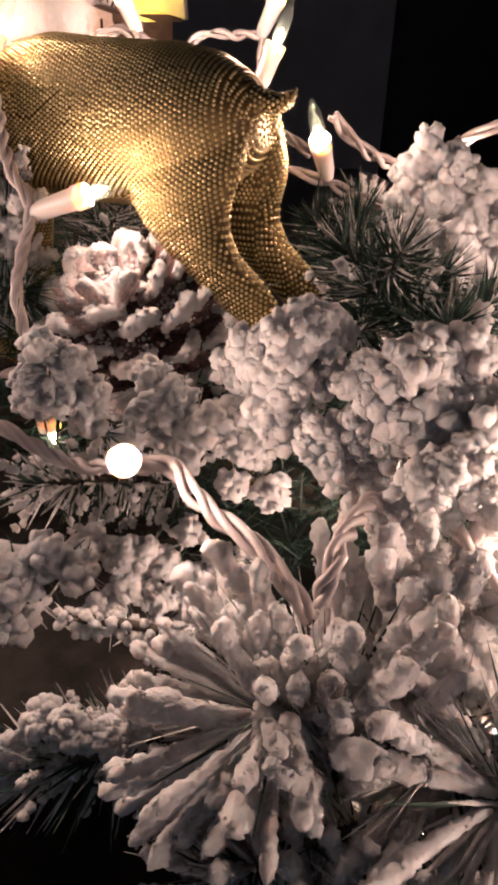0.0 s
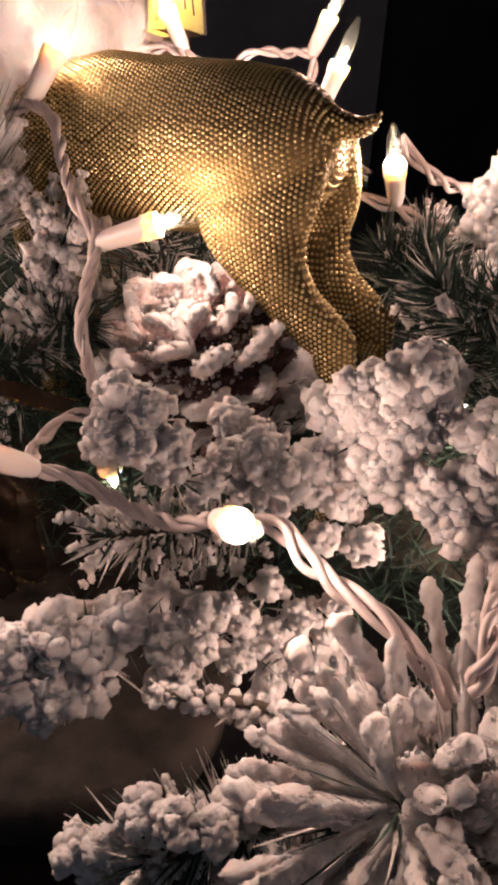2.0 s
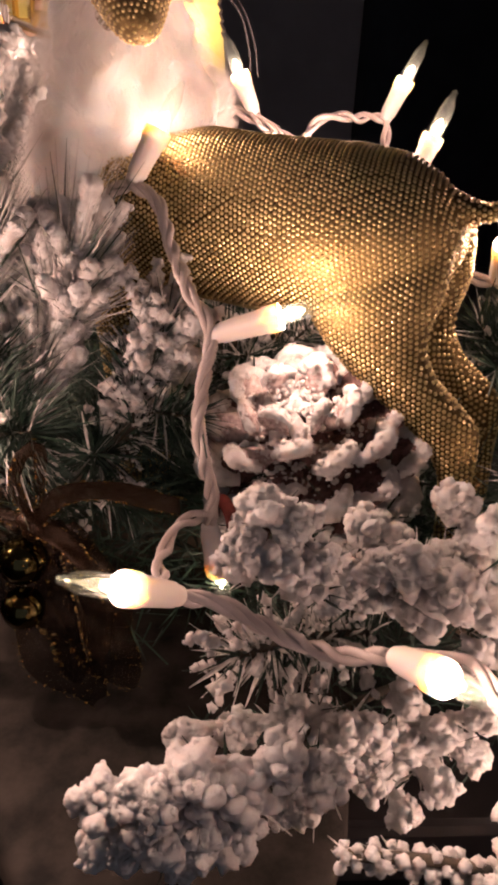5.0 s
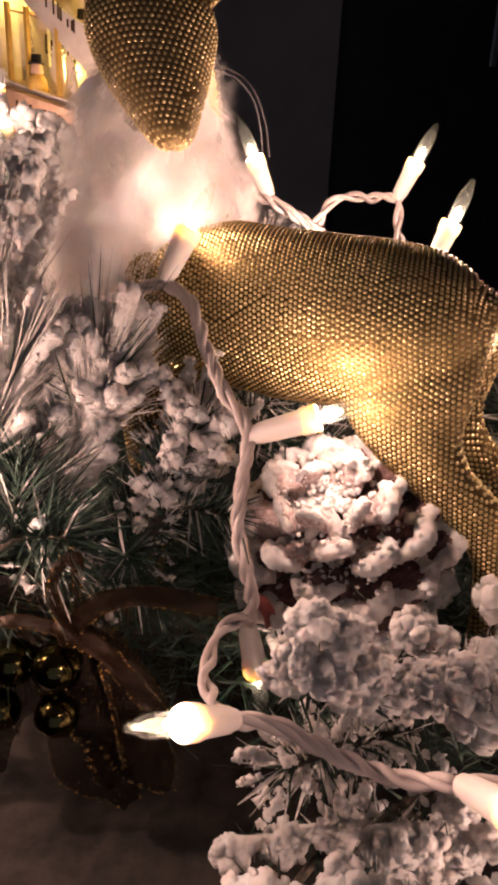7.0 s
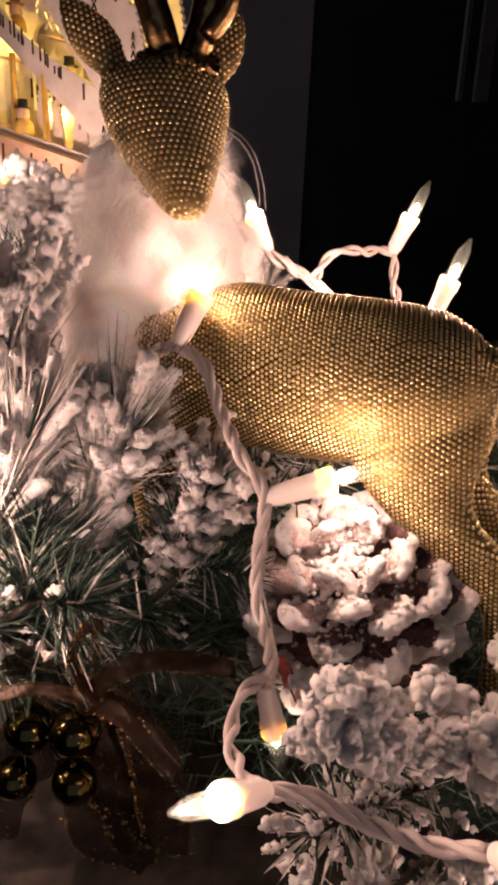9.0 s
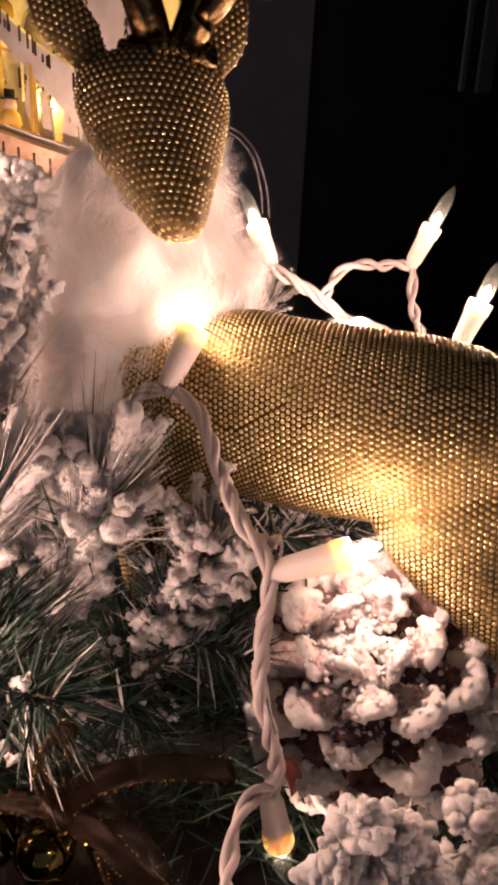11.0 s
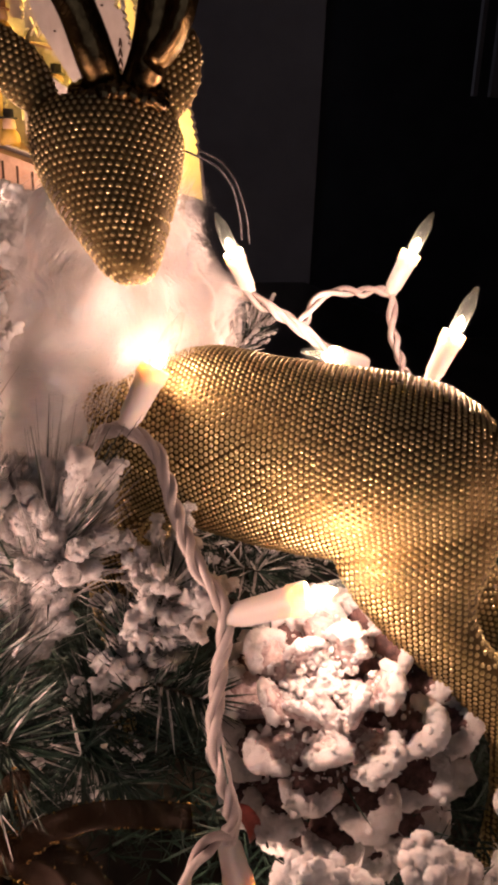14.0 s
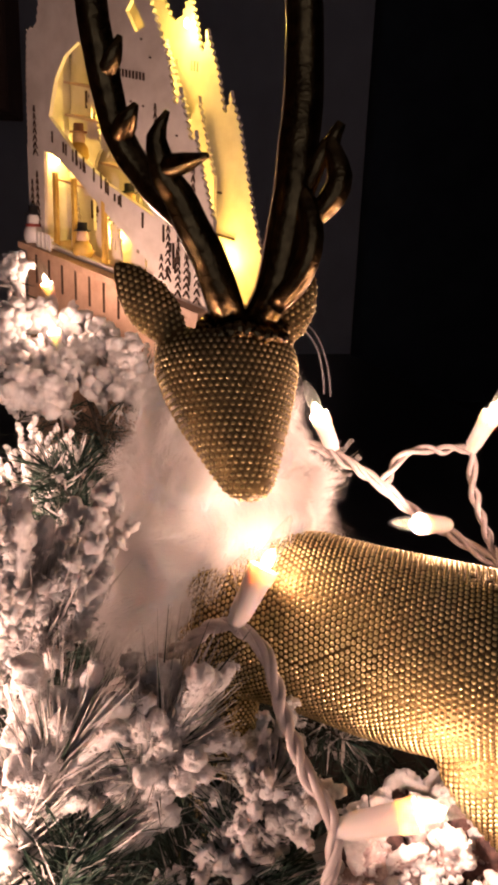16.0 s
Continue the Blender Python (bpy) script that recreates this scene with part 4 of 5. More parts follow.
# dim clumps low over the stone board
clump("pine_branch", CLUMP, (-0.05, 0.215, 0.842), [(-0.0883, 0.177, 0.8656, 0.0088), (-0.0776, 0.178, 0.8678, 0.0088), (-0.0862, 0.174, 0.8536, 0.009), (-0.0738, 0.174, 0.8539, 0.0091), (-0.0642, 0.178, 0.8643, 0.008),
      (-0.0662, 0.176, 0.8479, 0.0071), (-0.0931, 0.175, 0.8451, 0.0071), (-0.0549, 0.178, 0.8723, 0.0072), (-0.0444, 0.178, 0.8688, 0.0068), (-0.0792, 0.174, 0.8411, 0.0064), (-0.101, 0.178, 0.8583, 0.0077), (-0.101, 0.178, 0.8438, 0.0063)], 8)
clump("pine_branch", CLUMP, (-0.01, 0.235, 0.845), [(-0.042, 0.2, 0.838, 0.0072), (-0.037, 0.2049, 0.8553, 0.0069), (-0.0492, 0.2071, 0.8582, 0.0069), (-0.0631, 0.206, 0.8523, 0.0069), (-0.0801, 0.2083, 0.854, 0.0064), (-0.0464, 0.197, 0.8312, 0.0075)], 9)
clump("pine_branch", CLUMP, (0.012, 0.275, 0.81), [(-0.0336, 0.2332, 0.8285, 0.0074), (-0.0163, 0.235, 0.8176, 0.0077), (-0.001, 0.2344, 0.8249, 0.0077), (-0.009, 0.2273, 0.8123, 0.0069), (0.0071, 0.236, 0.81, 0.0064), (-0.0374, 0.2317, 0.8102, 0.0066)], 15)
clump("pine_branch", CLUMP, (-0.02, 0.24, 0.83), [(-0.0305, 0.2020, 0.8605, 0.0062), (-0.0225, 0.2050, 0.8535, 0.0060), (-0.0345, 0.2000, 0.8460, 0.0060), (-0.0145, 0.2060, 0.8630, 0.0058), (-0.0240, 0.2010, 0.8400, 0.0062), (-0.0120, 0.2040, 0.8465, 0.0060), (-0.0035, 0.2060, 0.8555, 0.0060),
      (-0.0150, 0.1990, 0.8330, 0.0056), (-0.0030, 0.2010, 0.8385, 0.0060), (0.0060, 0.2040, 0.8470, 0.0056), (0.0070, 0.2010, 0.8620, 0.0053)], 16)
# snowy tufts behind the tail
clump("pine_branch", CLUMP, (0.11, 0.335, 0.925), [(0.0716, 0.305, 0.9797, 0.01), (0.0658, 0.305, 0.9732, 0.0089), (0.0811, 0.305, 0.976, 0.01), (0.0938, 0.305, 0.9681, 0.0102), (0.0738, 0.303, 0.965, 0.0102),
      (0.0885, 0.302, 0.9591, 0.0103), (0.1012, 0.302, 0.953, 0.0104), (0.0651, 0.304, 0.9625, 0.008), (0.1057, 0.306, 0.9653, 0.0102)], 10, True)
clump("pine_branch", CLUMP, (0.11, 0.295, 0.90), [(0.0625, 0.267, 0.9541, 0.0091), (0.0752, 0.266, 0.9507, 0.0102), (0.0861, 0.266, 0.9471, 0.0113), (0.073, 0.263, 0.9393, 0.0104), (0.0865, 0.262, 0.9336, 0.0115),
      (0.0965, 0.262, 0.9254, 0.0117), (0.0846, 0.261, 0.9205, 0.0096)], 11, True)
branch("pine_branch", SNOWY, (-0.02, 0.235, 0.868), (-0.065, 0.212, 0.878), 8, 46, (0.012, 0.02), 0.0019, 0.4, 0.4, 0.0, 300, (0.01, 0.018), 0.6, ragged=0.3)
clump("pine_branch", CLUMP, (0.0, 0.16, 0.83), [(-0.0552, 0.1377, 0.843, 0.0055), (-0.0465, 0.1351, 0.8504, 0.0064), (-0.0389, 0.1341, 0.8528, 0.0057), (-0.0336, 0.1412, 0.8422, 0.0049), (-0.0264, 0.1384, 0.8403, 0.0059), (-0.0501, 0.1343, 0.8399, 0.0055), (-0.0435, 0.1396, 0.8361, 0.0056), (-0.0361, 0.1398, 0.8329, 0.0051), (-0.0572, 0.1359, 0.8323, 0.005), (-0.0231, 0.1381, 0.8492, 0.0065), (-0.0291, 0.1387, 0.8502, 0.0062), (-0.0621, 0.1371, 0.8393, 0.0061), (-0.0456, 0.1348, 0.8331, 0.0053)], 14)
# the great open spray nearest to the camera
branch("pine_spray", "large open spray of thick snow-covered sprigs", (0.058, 0.142, 0.848), (0.053, 0.12, 0.86), 12, 28, (0.034, 0.05), 0.0033, 0.62, 0.25, 0.22,
       220, (0.02, 0.04), 0.8, 0.28, (0.0, -0.12, 0.1), fingers=True)
branch("pine_spray", "large open spray of thick snow-covered sprigs", (0.075, 0.125, 0.858), (0.060, 0.104, 0.866), 13, 42, (0.03, 0.046), 0.0033, 0.62, 0.3, 0.2,
       160, (0.02, 0.04), 0.8, 0.28, (0.0, -0.1, 0.1), fingers=True)
branch("pine_branch", SNOWY, (0.02, 0.155, 0.835), (-0.045, 0.134, 0.838), 14, 34, (0.013, 0.02), 0.00197, 0.4, 0.3, 0.1, 500, (0.014, 0.024), 0.5)
branch("pine_branch", SNOWY, (0.05, 0.13, 0.83), (0.0, 0.108, 0.832), 15, 60, (0.018, 0.034), 0.0024, 0.4, 0.3, -0.05, 500, (0.015, 0.028), 0.6, fingers=True)
branch("pine_branch", SNOWY, (0.08, 0.12, 0.83), (0.045, 0.095, 0.835), 52, 44, (0.02, 0.034), 0.0024, 0.4, 0.3, 0, 300, (0.015, 0.028), 0.6, fingers=True)
branch("pine_twig", "thin snowy twig end sticking out of the garland", (-0.002, 0.155, 0.861), (-0.043, 0.1545, 0.8705), 16, 50, (0.003, 0.005), 0.002, 0.4, 0.8, 0.0, 40, (0.004, 0.008), 0.9, 0.0, fine=True)
branch("pine_spray", "large open spray of thick snow-covered sprigs", (0.030, 0.128, 0.836), (0.026, 0.133, 0.857), 60, 40, (0.042, 0.060), 0.0034, 0.62, 0.5, 0.45,
       160, (0.03, 0.05), 0.8, 0.28, (0.0, 0.05, 0.2), fingers=True)
branch("pine_spray", "open spray of snow-covered sprigs fanning out low", (0.018, 0.135, 0.857), (0.010, 0.127, 0.867), 63, 60, (0.030, 0.045), 0.0026, 0.5, 0.5, 0.1, 120, (0.02, 0.035), 0.7, 0.1, (-0.4, 0.0, -0.15), fingers=True)
branch("pine_spray", "tall snow-covered sprigs standing at the back of the open spray", (0.046, 0.156, 0.856), (0.052, 0.152, 0.872), 65, 34, (0.032, 0.048), 0.0034, 0.6, 0.4, 0.9,
       120, (0.02, 0.035), 0.8, 0.2, (0.0, 0.0, 0.2), spread=0.75, fingers=True)
# open green needles beside the hind legs
branch("pine_branch", GREEN, (0.055, 0.275, 0.905), (0.047, 0.243, 0.942), 17, 12, (0.02, 0.03), 0.0018, 0.3, 0.4, 0.3, 1300, (0.014, 0.026), 0.25, width=0.0009, twigs=7, ragged=0.35)
branch("pine_branch", GREEN, (0.078, 0.26, 0.905), (0.064, 0.228, 0.932), 18, 26, (0.018, 0.028), 0.0022, 0.4, 0.4, 0.25, 1100, (0.014, 0.024), 0.25, width=0.0009, twigs=7, ragged=0.35)
branch("pine_branch", GREEN, (0.05, 0.325, 0.915), (0.043, 0.31, 0.94), 19, 14, (0.015, 0.025), 0.002, 0.3, 0.5, 0.4, 700, (0.016, 0.028), 0.12, width=0.0009, twigs=7, ragged=0.35)
branch("pine_branch", SNOWY, (0.065, 0.355, 0.93), (0.052, 0.335, 0.955), 23, 50, (0.013, 0.02), 0.00172, 0.4, 0.8, 0.35, 250, (0.012, 0.02), bare=0.3, far=True)
# the large needled branch in front of the fore legs
branch("pine_branch", SNOWY, (-0.105, 0.30, 0.90), (-0.089, 0.281, 0.956), 24, 90, (0.012, 0.024), 0.0025, 0.55, 0.8, 0.2, 500, (0.011, 0.02), 0.7, width=0.0008, ends=0.25, ragged=0.25)
branch("pine_branch", SNOWY, (-0.145, 0.30, 0.905), (-0.12, 0.282, 0.970), 25, 54, (0.02, 0.04), 0.0036, 0.5, 0.8, 0.9, 800, (0.022, 0.044), 0.85, width=0.0006, ends=0.1, fingers=True, spread=0.75, toward=(0.12, 0, 0))
branch("pine_branch", SNOWY, (-0.175, 0.29, 0.905), (-0.148, 0.276, 0.968), 53, 54, (0.02, 0.042), 0.0036, 0.5, 0.8, 0.9, 800, (0.024, 0.046), 0.85, width=0.0006, ends=0.1, fingers=True, spread=0.75)
branch("pine_branch", GREEN, (-0.14, 0.295, 0.87), (-0.095, 0.282, 0.925), 26, 34, (0.012, 0.022), 0.0019, 0.3, 0.3, 0.0, 1500, (0.012, 0.024), 0.12, width=0.0008, spread=0.9, twigs=9, ragged=0.4)
branch("pine_branch", GREEN, (-0.19, 0.285, 0.88), (-0.145, 0.27, 0.92), 27, 30, (0.014, 0.026), 0.002, 0.4, 0.3, 0.2, 1500, (0.022, 0.038), 0.1, width=0.0007, twigs=9, ragged=0.4)
branch("pine_spray", "upright snow-covered sprigs standing beside the fur collar", (-0.166, 0.322, 0.955), (-0.158, 0.305, 0.985), 28, 40, (0.036, 0.066), 0.0026, 0.6, 0.9, 1.0, 360, (0.03, 0.055), 0.9, 0.35, width=0.0007, spread=0.6, ragged=0.15)
branch("pine_spray", "upright snow-covered sprigs standing beside the fur collar", (-0.168, 0.312, 0.95), (-0.163, 0.298, 0.985), 64, 34, (0.036, 0.06), 0.0027, 0.6, 0.7, 1.7, 200, (0.03, 0.055), 0.95, 0.2, width=0.0006, spread=0.5, fingers=True)
branch("pine_spray", "upright snow-covered sprigs standing beside the fur collar", (-0.185, 0.315, 0.945), (-0.174, 0.30, 0.975), 29, 44, (0.036, 0.066), 0.0026, 0.6, 0.9, 1.0, 360, (0.03, 0.055), 0.9, 0.35, width=0.0007, spread=0.65, ragged=0.15)
branch("pine_branch", SNOWY, (-0.125, 0.30, 0.945), (-0.118, 0.285, 0.966), 30, 30, (0.016, 0.032), 0.003, 0.5, 0.6, 0.7, 400, (0.02, 0.036), 0.9, width=0.0006, fingers=True)
# needles and flock under the belly
branch("pine_branch", GREEN, (-0.0645, 0.36, 0.9065), (-0.0614, 0.345, 0.9379), 61, 12, (0.012, 0.02), 0.0019, 0.4, 0.5, 0.3, 600, (0.012, 0.022), 0.3, width=0.0009, twigs=7, ragged=0.35)
branch("pine_branch", GREEN, (-0.0403, 0.37, 0.9082), (-0.04, 0.36, 0.9259), 62, 16, (0.012, 0.02), 0.0021, 0.4, 0.5, 0.3, 500, (0.012, 0.022), 0.3, width=0.0009, twigs=7, ragged=0.35)
# further back, towards the lit village
clump("pine_branch", CLUMP, (-0.22, 0.66, 0.94), [(-0.2389, 0.6147, 1.0857, 0.0113), (-0.2289, 0.5695, 1.0566, 0.0122), (-0.214, 0.5532, 1.0365, 0.0117), (-0.19, 0.5321, 1.0336, 0.0113), (-0.2183, 0.5266, 1.0206, 0.0134), (-0.1494, 0.5162, 1.0243, 0.0129), (-0.1846, 0.5602, 1.0398, 0.0113)], 12, True)
clump("pine_branch", CLUMP, (-0.17, 0.61, 0.93), [(-0.2136, 0.5784, 1.058, 0.0115), (-0.1949, 0.5818, 1.0529, 0.0134), (-0.1744, 0.5626, 1.0468, 0.0118), (-0.1563, 0.5375, 1.037, 0.0138), (-0.172, 0.5307, 1.0243, 0.0116), (-0.1977, 0.52, 1.0191, 0.0136), (-0.2277, 0.5547, 1.0394, 0.013)], 13, True)
branch("pine_branch", SNOWY, (-0.21, 0.44, 0.96), (-0.19, 0.44, 1.000), 31, 56, (0.018, 0.028), 0.00213, 0.5, 0.7, 0.4, 250, (0.014, 0.024), far=True)
branch("pine_branch", GREEN, (-0.165, 0.40, 0.96), (-0.163, 0.39, 1.002), 32, 18, (0.016, 0.026), 0.002, 0.4, 0.6, 0.5, 700, (0.016, 0.028), 0.15, width=0.0009, twigs=7, ragged=0.35)
branch("pine_branch", SNOWY, (-0.23, 0.57, 0.99), (-0.20, 0.57, 1.030), 33, 62, (0.02, 0.032), 0.00246, 0.5, 0.7, 0.4, 200, (0.014, 0.024), far=True)
branch("pine_branch", SNOWY, (-0.15, 0.57, 0.99), (-0.15, 0.56, 1.024), 34, 62, (0.02, 0.032), 0.00246, 0.5, 0.7, 0.4, 200, (0.014, 0.024), far=True)
branch("pine_branch", SNOWY, (-0.275, 0.67, 1.0), (-0.255, 0.66, 1.045), 35, 56, (0.02, 0.032), 0.00262, 0.5, 0.7, 0.4, 200, (0.014, 0.024), far=True)
branch("pine_branch", SNOWY, (-0.25, 0.38, 0.95), (-0.225, 0.37, 0.99), 36, 56, (0.018, 0.03), 0.00221, 0.5, 0.7, 0.5, 250, (0.014, 0.024), far=True)
branch("pine_branch", SNOWY, (-0.075, 0.46, 0.96), (-0.046, 0.452, 0.998), 37, 62, (0.012, 0.022), 0.00172, 0.4, 0.9, 0.4, 250, (0.012, 0.02), far=True)
branch("pine_branch", SNOWY, (-0.11, 0.40, 0.93), (-0.10, 0.39, 0.96), 38, 30, (0.016, 0.026), 0.00197, 0.4, 0.9, 0.3, 300, (0.012, 0.022), far=True)


def garland_core():
    """The thick dark middle of the garland, all needles, lying on the table."""
    rng = random.Random(77)
    t = thing("garland_core", (-0.05, 0.4, TABLE_Z), "dark green tangled middle of the artificial pine garland", "garland", kind="stuff")
    s = Soup()
    for i in range(15000):
        f = rng.random()
        c = V((0.10, 0.24, 0.86)).lerp(V((-0.14, 0.36, 0.88)), f) if rng.random() < 0.6 else V((-0.14, 0.33, 0.88)).lerp(V((-0.22, 0.75, 0.93)), f)
        p = c + V((rng.gauss(0, 0.03), rng.gauss(0, 0.024), rng.gauss(0, 0.02)))
        p.z = max(p.z, TABLE_Z + 0.026)
        d = V((rng.gauss(0, 1), rng.gauss(0, 1), rng.gauss(0, 0.7)))
        needle(s, rng, p, d, rng.uniform(0.012, 0.026), 0.0009)
    put("green_needles", s.mesh("green_needles"), NEEDLE, t, kind="stuff")
    s = Soup()
    tube(s, curve([(0.2, 0.25, 0.835), (0.08, 0.245, 0.85), (-0.05, 0.3, 0.86), (-0.14, 0.35, 0.86), (-0.2, 0.52, 0.89), (-0.24, 0.78, 0.90)], 0.01), 0.012, 10)
    put("stem", s.mesh("stem"), BARK, t)


garland_core()


# ---- the pine cone ----
def pine_cone():
    rng = random.Random(21)
    c = V((-0.0388, 0.2763, 0.912))
    axis = V((-0.34, -0.5, 0.8)).normalized()
    x, y, axis = frame_of(axis)
    t = thing("pine_cone", c - axis * 0.03, "open brown pine cone with white flock on its scale tips", "pine cone")
    s = Soup()
    tube(s, [c - axis * 0.027, c - axis * 0.01, c + axis * 0.012, c + axis * 0.026], [0.006, 0.012, 0.011, 0.004], 14)
    put("core", s.mesh("core"), CONE, t)
    n = 54
    for i in range(n):
        f = i / (n - 1)
        k = i * 2.39996
        out = x * math.cos(k) + y * math.sin(k)
        h = -0.024 + 0.047 * f
        reach = np.interp(f, (0, 0.2, 0.45, 0.7, 0.88, 1.0), (0.027, 0.036, 0.0375, 0.032, 0.0225, 0.0105)) * 1.04 * rng.uniform(0.95, 1.05)
        rise = np.interp(f, (0, 0.3, 0.6, 0.85, 1.0), (-0.012, -0.002, 0.006, 0.010, 0.012))
        a = c + axis * h + out * 0.005
        b = c + axis * (h + rise) + out * reach
        d = (b - a).normalized()
        across = axis.cross(d).normalized()
        up = d.cross(across).normalized()
        if up.dot(axis) < 0:
            up = -up
        L = (b - a).length
        w = np.interp(f, (0, 0.5, 1), (0.0088, 0.0092, 0.0055))
        s = Soup()
        rows = []
        for u, ww, th, lift in ((0, 0.35, 0.0012, 0), (0.35, 0.6, 0.0013, 0.0), (0.68, 0.95, 0.0018, 0.0008), (0.9, 1.0, 0.0026, 0.0022), (1.0, 0.62, 0.0018, 0.0034)):
            p = a + d * L * u + up * lift
            rows += [p + across * w * ww * math.cos(q) + up * (th * math.sin(q) - 0.0016 * math.cos(q) ** 2) for q in (2 * math.pi * m / 12 for m in range(12))]
        s.add(rows, rings(5, 12))
        scale = put("scale", s.mesh("scale"), DUSTED if f > 0.78 else CONE, t)
        # flock lies in a thick soft rim round the scale's outer edge
        g = Soup()
        off = V((i * 1.7, i * 0.9, i * 2.3))
        sag = rng.uniform(0.2, 0.34)
        thick_rim = 0.0034 * rng.uniform(0.8, 1.15) * float(np.interp(f, (0, 0.75, 1), (1, 1, 0.6)))
        spots = []
        rows = []
        for m in range(27):
            v = -1 + 2 * m / 26
            p = a + d * L * (1.0 - sag * v * v) + across * w * 1.02 * v + up * (0.0032 - 0.0022 * v * v)
            ahead = (across - d * (L * sag * 2 * v / w)).normalized()
            e1 = up
            e2 = ahead.cross(up).normalized()
            rr = thick_rim * math.sqrt(max(0.02, 1 - 0.8 * abs(v) ** 3)) * (1 + 0.45 * noise.noise(p * 210 + off))
            spots.append((p, e1, e2, rr))
            for k2 in range(12):
                o = e1 * math.cos(k2 * math.pi / 6) * 0.9 + e2 * math.sin(k2 * math.pi / 6)
                q = p + o * rr
                rows.append(q + o * rr * (0.35 * noise.noise(q * 420 + off) + 0.22 * noise.noise(q * 950 + off)))
        g.add(rows, rings(27, 12))
        for m in range(32):
            p, e1, e2, rr = rng.choice(spots)
            k2 = rng.uniform(0, 6.283)
            o = e1 * math.cos(k2) + e2 * math.sin(k2)
            lump(g, rng, p + o * rr * rng.uniform(0.75, 1.05), rr * rng.uniform(0.16, 0.42), (1, 1, 1), SMALL_LUMPS if m % 3 == 0 else MIDDLING)
        for m in range(30):
            p, e1, e2, rr = rng.choice(spots)
            o = V((rng.gauss(0, 1), rng.gauss(0, 1), rng.gauss(0, 1))).normalized()
            lump(g, rng, p + o * rr * 1.12, rr * rng.uniform(0.06, 0.13), (1, 1, 1), CRUMBS)
        for m in range(40 if f > 0.6 else 10):
            lump(g, rng, a + d * L * rng.uniform(0.3, 0.95) + across * w * rng.uniform(-0.8, 0.8) + up * 0.0018, 0.0013 * rng.uniform(0.3, 1.1), (1, 1, 0.6), KNOBS)
        put("flock_lip", g.mesh("flock_lip"), FLOCK, scale, "white flock on the scale's lip")
    # a soft star of flock on the tip, its rays running down the topmost scales
    g = Soup()
    rows = []
    for i in range(14):
        for m in range(40):
            k = 2 * math.pi * m / 40
            q = i / 13 * (0.0088 + 0.0042 * math.cos(5 * k + 0.6) + 0.002 * math.cos(3 * k))
            p = c + axis * (0.0285 - 30 * q * q) + (x * math.cos(k) + y * math.sin(k)) * q
            rows.append(p + axis * (0.0018 * noise.noise(p * 240) + 0.0013 * noise.noise(p * 620) + 0.0006 * noise.noise(p * 1300) - 0.003 * (i / 13) ** 6))
    g.add(rows, [(i * 40 + m, i * 40 + (m + 1) % 40, i * 40 + 40 + (m + 1) % 40, i * 40 + 40 + m) for i in range(13) for m in range(40)])
    for m in range(60):
        k, q = rng.uniform(0, 6.283), 0.0125 * math.sqrt(rng.random())
        p = c + axis * (0.0288 - 30 * q * q + rng.uniform(-0.0006, 0.0006)) + (x * math.cos(k) + y * math.sin(k)) * q
        lump(g, rng, p, rng.uniform(0.0004, 0.0013), (1, 1, 0.7), FLAKES if m % 2 else MIDDLING)
    put("flock_cap", g.mesh("flock_cap"), FLOCK, t, "white flock crusted on the cone's tip")
    return t


pine_cone()


# ---- bow with beads ----
def strip(soup, points, normal_hint, width, wave=0.0, seed=0):
    path = curve(points, 0.0025)
    vs = []
    for i, p in enumerate(path):
        d = (path[min(i + 1, len(path) - 1)] - path[max(i - 1, 0)]).normalized()
        a = d.cross(V(normal_hint)).normalized()
        n = a.cross(d)
        for j in range(5):
            v = j / 4 - 0.5
            vs.append(p + a * width * v + n * (wave * math.sin(i * 0.7 + seed + 3 * v) + wave * 2 * v * v))
    soup.add(vs, [(i * 5 + j, i * 5 + j + 1, i * 5 + j + 6, i * 5 + j + 5) for i in range(len(path) - 1) for j in range(4)])
    return path


def thick(ob, amount):
    m = ob.modifiers.new("thickness", "SOLIDIFY")
    m.thickness = amount
    return ob


